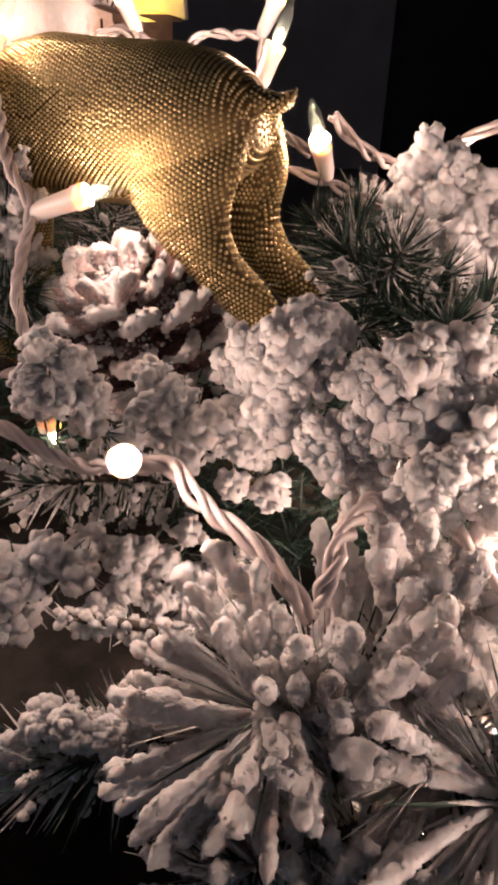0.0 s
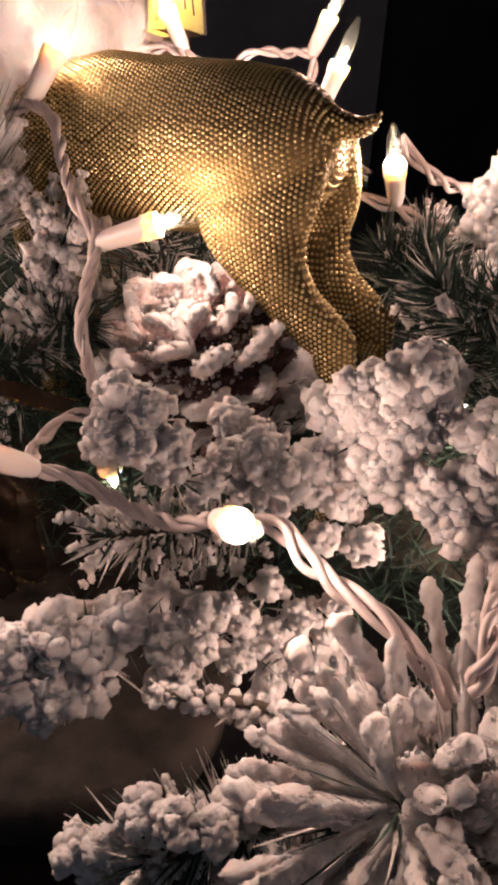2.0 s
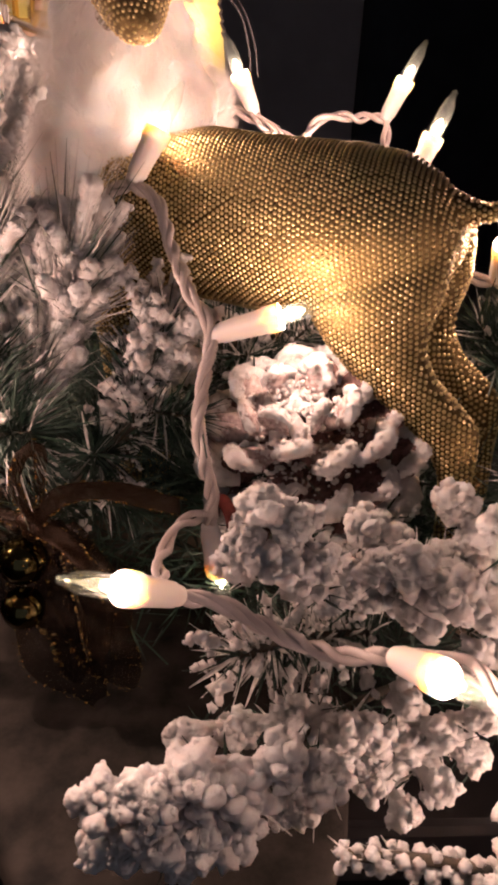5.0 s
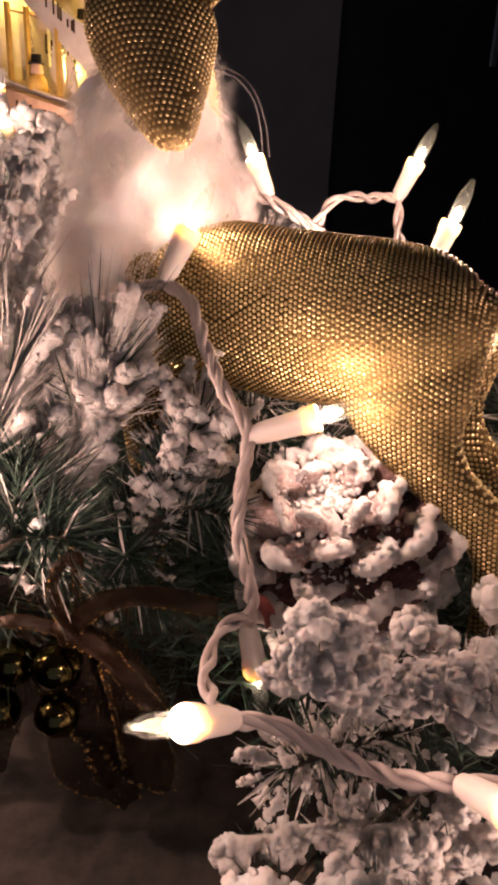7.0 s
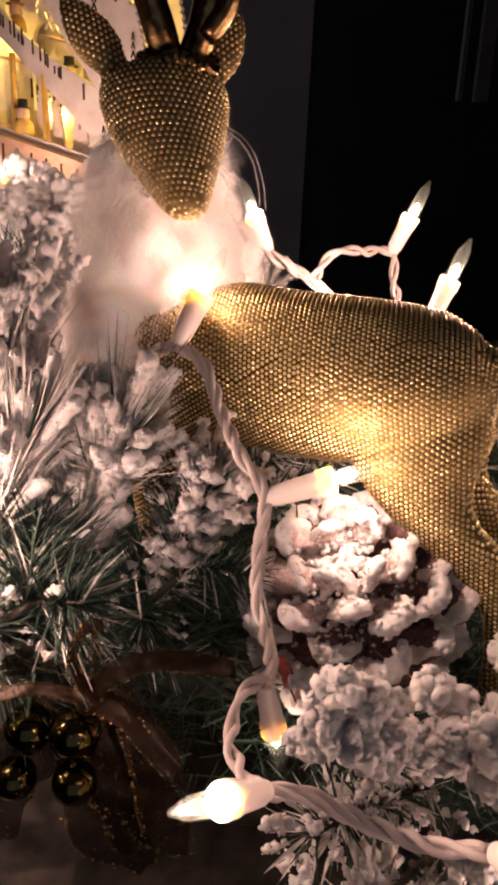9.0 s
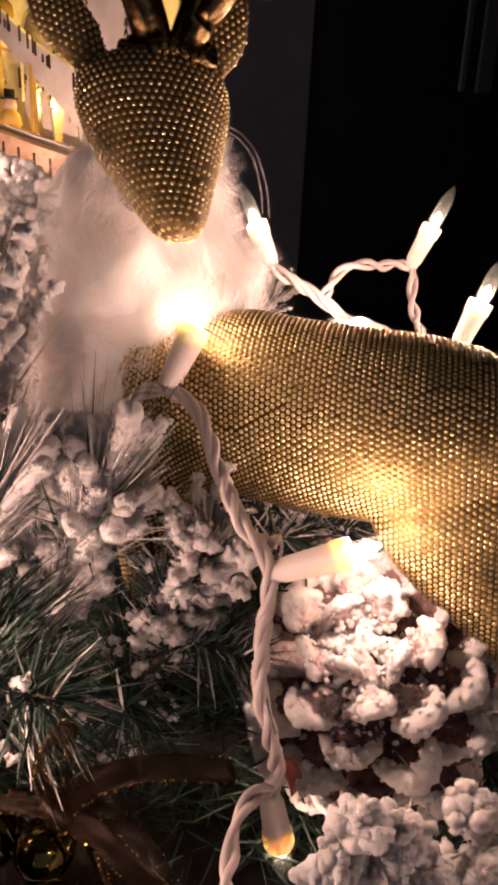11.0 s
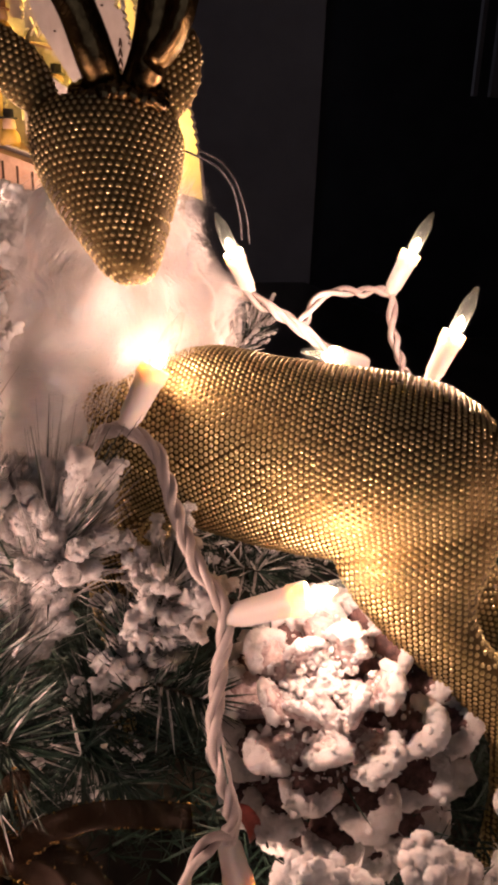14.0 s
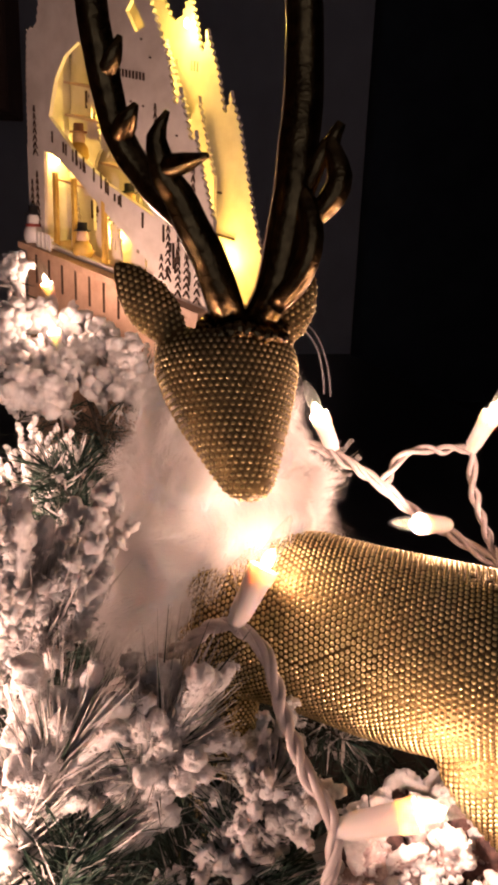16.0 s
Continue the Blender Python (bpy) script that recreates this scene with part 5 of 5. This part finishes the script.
def bow():
    rng = random.Random(31)
    t = thing("ribbon_bow", (-0.128, 0.245, 0.905), "bronze organza bow with gold glitter edges and olive gold beads", "bow")
    sets = [([(-0.128, 0.246, 0.901), (-0.118, 0.243, 0.912), (-0.106, 0.246, 0.9125), (-0.09, 0.25, 0.907), (-0.083, 0.252, 0.904)], (0.1, -0.6, 0.8), 0.0065),
            ([(-0.128, 0.246, 0.901), (-0.132, 0.243, 0.915), (-0.129, 0.242, 0.926), (-0.125, 0.246, 0.925), (-0.126, 0.25, 0.906)], (0.9, -0.4, 0), 0.005),
            ([(-0.128, 0.244, 0.901), (-0.118, 0.240, 0.898), (-0.1125, 0.238, 0.8925), (-0.1075, 0.238, 0.8845), (-0.1015, 0.24, 0.8745)], (0.6, -0.75, 0.3), 0.0058),
            ([(-0.1185, 0.241, 0.892), (-0.116, 0.2385, 0.884), (-0.114, 0.2385, 0.871), (-0.112, 0.239, 0.854)], (0.9, -0.3, 0.1), 0.0022),
            ([(-0.13, 0.246, 0.901), (-0.145, 0.244, 0.906), (-0.165, 0.247, 0.901), (-0.185, 0.252, 0.902)], (0, -0.7, 0.7), 0.004)]
    for k, (pts, hint, w) in enumerate(sets):
        s = Soup()
        path = strip(s, pts, hint, w, 0.0008, k)
        r = thick(put("ribbon_loop", s.mesh("ribbon_loop"), RIBBON, t), 0.0003)
        for side in (-0.5, 0.5):
            g = Soup()
            for i, p in enumerate(path):
                d = (path[min(i + 1, len(path) - 1)] - path[max(i - 1, 0)]).normalized()
                a = d.cross(V(hint)).normalized()
                for _ in range(3):
                    if rng.random() < 0.75:
                        lump(g, rng, p + a * w * (side + rng.uniform(-0.04, 0.04)) + d * rng.uniform(0, 0.0024), 0.00045, (1, 1, 0.5), CRUMBS)
            if g.n:
                put("glitter_edge", g.mesh("glitter_edge", False), GLITTER, r, "gold glitter edge")
    s = Soup()
    lump(s, rng, (-0.1285, 0.246, 0.901), 0.005, (1.1, 0.8, 1))
    put("knot", s.mesh("knot"), RIBBON, t)
    for p, r in (((-0.1475, 0.254, 0.8835), 0.0078), ((-0.1325, 0.2475, 0.8865), 0.0082), ((-0.133, 0.245, 0.8695), 0.0072), ((-0.152, 0.25, 0.868), 0.007)):
        s = Soup()
        lathe(s, V(p) - V((0, 0, r)), (0, 0, 1), [(r * (1 - math.cos(k * math.pi / 14)), max(0.0001, r * math.sin(k * math.pi / 14))) for k in range(15)] + [(r * 2.08, 0.001)], 24)
        bead = put("bead", s.mesh("bead"), BEAD, t, "olive gold shiny bead")
        g = Soup()
        for _ in range(16):
            n = V((rng.gauss(0, 1), rng.gauss(0, 1) - 0.6, rng.gauss(0, 1))).normalized()
            lump(g, rng, V(p) + n * r, 0.0003, (1, 1, 1), CRUMBS)
        put("glitter", g.mesh("glitter", False), GLITTER, bead, "specks of gold glitter")
    return t


bow()


def petal(name, points, width, seed, label):
    rng = random.Random(seed)
    t = thing(name, points[-1], label, "ornament", "bronze petals of the bow")
    s = Soup()
    path = curve(points, 0.0025)
    n = len(path)
    vs = []
    for i, p in enumerate(path):
        d = (path[min(i + 1, n - 1)] - path[max(i - 1, 0)]).normalized()
        a = d.cross(V((0.3, -0.8, 0.5))).normalized()
        k = a.cross(d)
        w = width * math.sin(math.pi * (0.08 + 0.87 * i / (n - 1))) ** 0.7
        for j in range(7):
            v = j / 6 - 0.5
            vs.append(p + a * w * v - k * (w * 0.7 * v * v) + k * 0.0013 * math.sin(i * 0.9 + seed + 5 * v) + a * 0.001 * math.sin(i * 0.55 + seed))
    s.add(vs, [(i * 7 + j, i * 7 + j + 1, i * 7 + j + 8, i * 7 + j + 7) for i in range(n - 1) for j in range(6)])
    blade = thick(put("petal_blade", s.mesh("petal_blade"), PETAL, t), 0.0005)
    g = Soup()
    for _ in range(300):
        i, v = rng.randrange(n), rng.choice((-0.5, 0.5, 0.5, rng.uniform(-0.5, 0.5)))
        q = V(vs[i * 7 + min(6, max(0, int(round((v + 0.5) * 6))))])
        lump(g, rng, q + V((rng.gauss(0, 0.0006), -0.0004, rng.gauss(0, 0.0006))), rng.uniform(0.00012, 0.00032), (1, 1, 1), CRUMBS)
    put("glitter", g.mesh("glitter", False), GLITTER, blade, "specks of gold glitter")


PETALS = "dark bronze glittered fabric petal hanging from the bow"
petal("ornament_petal", [(-0.126, 0.2580, 0.895), (-0.127, 0.2520, 0.875), (-0.124, 0.2490, 0.85), (-0.11, 0.2500, 0.826)], 0.024, 41, PETALS)
petal("ornament_petal", [(-0.122, 0.2560, 0.893), (-0.113, 0.2490, 0.876), (-0.106, 0.2460, 0.855), (-0.098, 0.2470, 0.835)], 0.024, 42, PETALS)
petal("ornament_petal", [(-0.135, 0.2620, 0.89), (-0.15, 0.2570, 0.87), (-0.158, 0.2570, 0.85), (-0.158, 0.2620, 0.83)], 0.024, 43, PETALS)
petal("ornament_petal", [(-0.13, 0.2620, 0.90), (-0.15, 0.2670, 0.905), (-0.172, 0.2720, 0.895), (-0.19, 0.2770, 0.875)], 0.018, 44, PETALS)
petal("ornament_petal", [(-0.127, 0.2550, 0.895), (-0.118, 0.2480, 0.88), (-0.114, 0.2440, 0.862), (-0.117, 0.2440, 0.84)], 0.026, 45, PETALS)


def red_leaf():
    s = Soup()
    strip(s, [(-0.0725, 0.249, 0.909), (-0.0695, 0.2475, 0.909), (-0.067, 0.247, 0.905), (-0.066, 0.2475, 0.9)], (0.2, -0.9, 0.3), 0.004, 0.0006, 2)
    thick(tagged(put("foil_leaf", s.mesh("foil_leaf"), RED), "small red foil leaf tucked behind a bulb", "ornament"), 0.0004)


red_leaf()


# ---- the lit wooden village ----
VN, VL, VR = V((-0.117, 0.706, 1.052)), V((-0.294, 0.862, 1.103)), V((-0.062, 0.757, 1.057))


def village():
    t = thing("wooden_village", (VN.x, VN.y, TABLE_Z), "laser-cut birch plywood Christmas village with warm lights inside", "village decoration")
    u = VL - VN
    length = u.length
    u.normalize()
    w = VR - VN
    w = w - u * w.dot(u)
    depth = w.length
    w.normalize()
    up = V((0, 0, 1))

    def at(a, b, h):
        return VN + u * a + w * b + up * h

    def slab(name, a0, a1, b0, b1, h0, h1, mat, parent=t, label=""):
        s = Soup()
        s.add([at(a, b, h) for h in (h0, h1) for a, b in ((a0, b0), (a1, b0), (a1, b1), (a0, b1))],
              [(0, 1, 2, 3), (7, 6, 5, 4), (1, 0, 4, 5), (2, 1, 5, 6), (3, 2, 6, 7), (0, 3, 7, 4)])
        return put(name, s.mesh(name, False), mat, parent, label)

    base = slab("base", 0.004, length - 0.004, 0.004, depth - 0.004, -0.25, -0.006, LEDGE, t, "planed wooden plinth")
    slab("deck", -0.002, length + 0.002, -0.002, depth + 0.002, -0.006, 0, LEDGE, t, "thin wooden deck")
    slab("deck", -0.032, -0.0025, 0.006, 0.022, -0.006, 0, LEDGE, t, "thin wooden deck")
    for k in range(1, 12):
        slab("groove", length * k / 12 - 0.0007, length * k / 12 + 0.0007, 0.0025, 0.0045, -0.035, -0.008, BURNT, base)

    def panel(b, outline, holes, thick_, label):
        """A fretwork panel across the village; outline and holes in (along, height)."""
        bm = bmesh.new()
        loops = []
        for loop in [outline] + holes:
            vs = [bm.verts.new(at(a, b, h)) for a, h in loop]
            loops.append([bm.edges.new((vs[i], vs[(i + 1) % len(vs)])) for i in range(len(vs))])
        bmesh.ops.triangle_fill(bm, use_beauty=True, use_dissolve=False, edges=[e for q in loops for e in q])
        ext = bmesh.ops.extrude_face_region(bm, geom=bm.faces[:])
        bmesh.ops.translate(bm, verts=[v for v in ext["geom"] if isinstance(v, bmesh.types.BMVert)], vec=w * thick_)
        bmesh.ops.recalc_face_normals(bm, faces=bm.faces[:])
        me = bpy.data.meshes.new("panel")
        bm.to_mesh(me)
        bm.free()
        return put("panel", me, BIRCH, t, label)

    def sawn(points):
        """Gives an outline the saw teeth of fir trees."""
        out = []
        for (a0, h0), (a1, h1) in zip(points, points[1:]):
            n = max(1, int(math.hypot(a1 - a0, h1 - h0) / 0.0055))
            q = math.hypot(a1 - a0, h1 - h0) or 1
            for k in range(n):
                f = k / n
                out.append((a0 + (a1 - a0) * f, h0 + (h1 - h0) * f))
                if h0 > 0.01 and h1 > 0.01:
                    f = (k + 0.65) / n
                    out.append((a0 + (a1 - a0) * f + (h1 - h0) / q * 0.0026, h0 + (h1 - h0) * f - (a1 - a0) / q * 0.0026))
        return out + [points[-1]]

    def arch(c, half, foot, spring, top):
        return [(c - half, foot)] + [(c - half * math.cos(k), spring + (top - spring) * math.sin(k)) for k in (math.pi * i / 14 for i in range(15))] + [(c + half, foot)]

    L = length
    windows = [[(a, h), (a + 0.0022, h), (a + 0.0022, h + 0.008), (a, h + 0.008)] for h in (0.165, 0.225) for a in (0.045, 0.05, 0.055, 0.06, 0.085, 0.09)]
    panel(0.012, sawn([(-0.003, 0), (-0.0045, 0.073), (0.0075, 0.1045), (0.0175, 0.136), (0.021, 0.128), (0.035, 0.165), (0.04, 0.152), (0.048, 0.186), (0.057, 0.203), (0.0757, 0.24), (0.09, 0.265), (0.105, 0.29),
                       (0.125, 0.30), (0.15, 0.285), (0.175, 0.262), (0.196, 0.239), (0.217, 0.216), (0.2214, 0.196), (0.2364, 0.191), (0.24, 0.15), (L, 0.09), (L, 0)]), [
        [(0.2057, 0.12), (0.2016, 0.133), (0.1947, 0.153), (0.1806, 0.173), (0.1602, 0.1865), (0.1466, 0.183), (0.1413, 0.159), (0.1264, 0.125), (0.112, 0.104), (0.0868, 0.081), (0.0623, 0.06), (0.1242, 0.076), (0.1712, 0.096)],
        [(0.215, 0.088), (0.2002, 0.0875), (0.1712, 0.0746), (0.1242, 0.057), (0.0799, 0.0357), (0.0622, 0.0163), (0.069, 0.004), (0.15, 0.004), (0.19, 0.004), (0.218, 0.006)],
        [(0.075, 0.205), (0.09, 0.225), (0.098, 0.215), (0.086, 0.2)]], 0.004, "front fretwork panel of firs and houses")
    panel(0.05, sawn([(0.03, 0), (0.03, 0.1), (0.05, 0.16), (0.06, 0.14), (0.09, 0.2), (0.11, 0.17), (0.15, 0.22), (0.17, 0.19), (0.2, 0.21), (0.225, 0.12), (0.225, 0)]), [
        arch(0.17, 0.02, 0.02, 0.06, 0.10), arch(0.11, 0.014, 0.02, 0.05, 0.08)] + [[(a, 0.14), (a + 0.003, 0.14), (a + 0.003, 0.15), (a, 0.15)] for a in (0.086, 0.092, 0.15, 0.156)], 0.004, "middle fretwork panel")
    panel(depth - 0.014, sawn([(-0.024, 0), (-0.02, 0.03), (-0.0153, 0.0506), (-0.0066, 0.076), (0.003, 0.11), (0.012, 0.144), (0.0235, 0.168), (0.0294, 0.15), (0.0368, 0.18), (0.0515, 0.2125), (0.057, 0.195), (0.068, 0.232), (0.074, 0.236),
                               (0.083, 0.219), (0.093, 0.2173), (0.107, 0.239), (0.1176, 0.256), (0.14, 0.29), (0.19, 0.28), (0.22, 0.22), (L - 0.004, 0.16), (L - 0.004, 0)]), [
        [(a, h), (a + 0.0016, h), (a + 0.0016, h + 0.008), (a, h + 0.008)] for h in (0.178,) for a in (0.061, 0.0645, 0.068, 0.086, 0.0895, 0.093, 0.125, 0.129)], 0.004, "back fretwork panel glowing yellow")
    # a few dark cut slots low in the back panel
    for a, h, wide in ((0.014, 0.05, 0.022), (0.05, 0.115, 0.014), (0.03, 0.085, 0.004)):
        slab("cut", a, a + wide, depth - 0.0165, depth - 0.0145, h, h + 0.0018, BURNT, t)

    # little firs and roofs inside, cut from the same sheet
    for a, b, wide, tall, foot in ((0.085, 0.03, 0.018, 0.045, 0.0), (0.108, 0.034, 0.022, 0.062, 0.0), (0.135, 0.03, 0.018, 0.05, 0.0), (0.165, 0.04, 0.024, 0.07, 0.0), (0.2, 0.036, 0.018, 0.055, 0.0),
                                   (0.15, 0.034, 0.022, 0.05, 0.1), (0.175, 0.038, 0.02, 0.06, 0.105), (0.125, 0.036, 0.018, 0.045, 0.09)):
        panel(b, sawn([(a - wide / 2, foot), (a - wide * 0.3, foot + tall * 0.5), (a - wide * 0.36, foot + tall * 0.48), (a, foot + tall), (a + wide * 0.36, foot + tall * 0.48), (a + wide * 0.3, foot + tall * 0.5), (a + wide / 2, foot)]), [
            [(a - 0.002, foot + tall * 0.3), (a + 0.002, foot + tall * 0.3), (a, foot + tall * 0.55)]], 0.003, "small fretwork fir")
    slab("end_wall", L - 0.008, L - 0.004, 0.018, depth - 0.016, 0, 0.19, BIRCH, t, "plywood end wall")
    rng = random.Random(3)
    for k in range(46):
        # slots follow the strut, the foot of the firs, and the house rows
        a = rng.uniform(0.075, 0.2) if k < 18 else rng.uniform(0.006, 0.052)
        h = 0.046 + (a - 0.07) * 0.4 if k < 18 else rng.uniform(0.01, 0.075)
        if k > 34:
            a, h = 0.075 + 0.0042 * (k - 35), 0.165
        slab("cut", a, a + 0.0012, 0.0105, 0.0118, h, h + (rng.uniform(0.006, 0.014) if k < 35 else 0.006), BURNT, t)
    def fir_cut(a, h, tall):
        """A fir burnt into the front panel: short slanting slits one above another, wider towards the foot."""
        n = max(4, int(tall / 0.0062))
        for k in range(n):
            y0 = h + tall * k / n
            wide = 0.0034 * (1 - 0.75 * k / n)
            q = Soup()
            for sign in (-1, 1):
                q.add([at(a + sign * e, b, y0 + z) for b in (0.0106, 0.0118) for e, z in ((0.0002, 0.0042), (0.0002, 0.006), (wide, 0.0016), (wide, 0.0))],
                      [(0, 1, 2, 3), (7, 6, 5, 4), (0, 4, 5, 1), (1, 5, 6, 2), (2, 6, 7, 3), (3, 7, 4, 0)])
            put("cut", q.mesh("cut", False), BURNT, t)

    for a, h, tall in ((0.012, 0.002, 0.055), (0.024, 0.004, 0.075), (0.034, 0.002, 0.05), (0.046, 0.012, 0.06), (0.018, 0.07, 0.04), (0.054, 0.004, 0.03), (0.226, 0.004, 0.065), (0.234, 0.01, 0.05), (0.227, 0.082, 0.045), (0.062, 0.1, 0.05)):
        fir_cut(a, h, tall)
    for k in range(26):
        # pin holes
        a, h = rng.uniform(0.01, 0.12), rng.uniform(0.1, 0.25)
        if h < 0.075 + a * 1.6:
            slab("cut", a, a + 0.0014, 0.0105, 0.0118, h, h + 0.0014, BURNT, t)
    # floors, posts and window rows inside the two openings
    for a0, a1, h in ((0.15, 0.2, 0.15), (0.135, 0.2, 0.122), (0.165, 0.215, 0.062), (0.1, 0.15, 0.088)):
        slab("ledge", a0, a1, 0.026, 0.048, h, h + 0.002, LEDGE, t)
    for k in range(12):
        slab("cut", 0.14 + 0.005 * k, 0.1418 + 0.005 * k, 0.0478, 0.0492, 0.128 + 0.0012 * (k % 3), 0.14 + 0.002 * (k % 4), BURNT, t)
    for k in range(9):
        slab("cut", 0.15 + 0.005 * k, 0.1518 + 0.005 * k, 0.0478, 0.0492, 0.158, 0.166, BURNT, t)
    for k in range(14):
        slab("cut", 0.085 + 0.008 * k, 0.087 + 0.008 * k, 0.0478, 0.0492, 0.028 + 0.003 * (k % 4), 0.044 + 0.004 * (k % 3), BURNT, t)
    for a in (0.135, 0.178, 0.206):
        slab("post", a, a + 0.004, 0.017, 0.021, 0.0, 0.07, YELLOW, t)
    # a trestle of crossed laths behind the strut
    for k in range(6):
        q = Soup()
        a = 0.088 + 0.009 * k
        for a0, a1 in ((a, a + 0.009), (a + 0.009, a)):
            q.add([at(a0 + da, b, 0.095) for b in (0.027, 0.029) for da in (0, 0.0012)] + [at(a1 + da, b, 0.109) for b in (0.027, 0.029) for da in (0, 0.0012)],
                  [(0, 1, 3, 2), (4, 6, 7, 5), (0, 4, 5, 1), (2, 3, 7, 6), (0, 2, 6, 4), (1, 5, 7, 3)])
        put("lath", q.mesh("lath", False), BIRCH, t)
    # a sloping run with posts across the scene
    for k in range(20):
        a = 0.06 + 0.009 * k
        slab("post", a, a + 0.0015, 0.02, 0.023, 0.012 + 0.0045 * k, 0.03 + 0.0045 * k, BURNT, t)
    s = Soup()
    s.add([at(a, b, h) for a, h0 in ((0.05, 0.005), (0.24, 0.105)) for b in (0.018, 0.04) for h in (h0, h0 + 0.01)],
          [(0, 1, 3, 2), (4, 6, 7, 5), (0, 4, 5, 1), (2, 3, 7, 6), (1, 5, 7, 3), (0, 2, 6, 4)])
    put("slope", s.mesh("slope", False), BIRCH, t, "sloping wooden run")

    def figure(a, b, h, size, colours, label):
        """A turned wooden figure: plain stacked shapes."""
        f = None
        for name, z0, r, col in (("figure_body", 0.0, 0.4, colours[0]), ("figure_head", 0.62, 0.26, colours[1]), ("figure_hat", 1.02, 0.2, colours[2])):
            q = Soup()
            tall = {"figure_body": 0.7, "figure_head": 0.48, "figure_hat": 0.34}[name]
            prof = [(0, r * 0.75), (tall * 0.25, r), (tall * 0.7, r * 0.9), (tall, r * 0.45)] if name != "figure_hat" else [(0, r * 1.7), (0.05, r * 1.7), (0.06, r), (tall, r * 0.95)]
            lathe(q, at(a, b, h + z0 * size), up, [(x * size, y * size) for x, y in prof], 16)
            p = put(name, q.mesh(name), col, t if f is None else f, label if f is None else "")
            f = f or p
        q = Soup()
        lathe(q, at(a, b, h + 0.58 * size), up, [(0, 0.25 * size), (0.02 * size, 0.33 * size), (0.1 * size, 0.33 * size), (0.12 * size, 0.25 * size)], 16)
        if colours[0] is SNOWMAN:
            put("scarf", q.mesh("scarf"), RED, f)

    figure(0.232, 0.010, 0.0, 0.026, (SNOWMAN, SNOWMAN, DARK), "small white painted snowman with a red scarf")
    figure(0.17, 0.02, 0.0, 0.024, (YELLOW, LEDGE, DARK), "small turned wooden figure")
    figure(0.185, 0.03, 0.085, 0.024, (YELLOW, LEDGE, BROWN), "small turned wooden figure")
    figure(0.115, 0.03, 0.045, 0.024, (LEDGE, LEDGE, DARK), "small turned wooden figure")
    for k in range(4):
        slab("fence_slat", 0.198 + 0.006 * k, 0.2015 + 0.006 * k, 0.003, 0.0045, 0, 0.015, SNOWMAN, t)
    for h in (0.004, 0.010):
        slab("fence_rail", 0.196, 0.222, 0.0045, 0.0058, h, h + 0.0025, SNOWMAN, t)

    for a, b, h, p in ((0.235, 0.03, 0.115, 1), (0.225, 0.035, 0.075, 1), (0.15, 0.045, 0.02, 1), (0.045, 0.045, 0.055, 5), (0.02, 0.05, 0.03, 3), (0.10, 0.045, 0.15, 5), (0.17, 0.05, 0.12, 4), (0.06, 0.045, 0.21, 5)):
        q = Soup()
        lathe(q, at(a, b, h), up, [(0, 0.0008), (0.001, 0.0018), (0.004, 0.002), (0.007, 0.0008)], 12)
        put("lamp_bulb", q.mesh("lamp_bulb"), VILLAGE_GLOW, t, "tiny warm lamp").visible_shadow = False
        data = bpy.data.lights.new("village_light", "POINT")
        data.energy, data.color, data.shadow_soft_size = 0.03 * p, (1.0, 0.7, 0.13), 0.002
        lamp = new("village_light", data)
        lamp.parent = t
        lamp.location = at(a, b, h + 0.004) - t.location


YELLOW = mottled(material("yellow_paint", (0.6, 0.38, 0.08), 0.55), [(0.5, 0.3, 0.06), (0.66, 0.44, 0.11)], 80)
VILLAGE_GLOW = glowing("village_lamp", (1.0, 0.75, 0.3), 30.0)
village()

# more of the lights, lying in the snow before the village
bulb((-0.2127, 0.614, 1.0585), (-0.2187, 0.6, 1.0915), power=0.25)
bulb((-0.1978, 0.559, 1.0332), (-0.2038, 0.545, 1.0662), power=0.25)
bulb((-0.1286, 0.484, 1.0247), (-0.1346, 0.47, 1.0577), power=0.25)
# one bulb more than the rest, added to brighten the village front
bulb((-0.232, 0.72, 1.03), (-0.236, 0.70, 1.062), power=3.0)


def loose_wire(points):
    s = Soup()
    tube(s, curve(points, 0.003), 0.0005, 6)
    tagged(put("thin_wire", s.mesh("thin_wire"), DARK), "thin dark loose wire behind the deer", "wire")


loose_wire([(-0.083, 0.43, 1.077), (-0.075, 0.43, 1.074), (-0.068, 0.43, 1.071), (-0.061, 0.43, 1.063), (-0.057, 0.43, 1.05), (-0.056, 0.43, 1.041)])
loose_wire([(-0.075, 0.435, 1.077), (-0.066, 0.435, 1.073), (-0.059, 0.435, 1.065), (-0.054, 0.435, 1.052), (-0.052, 0.435, 1.039)])
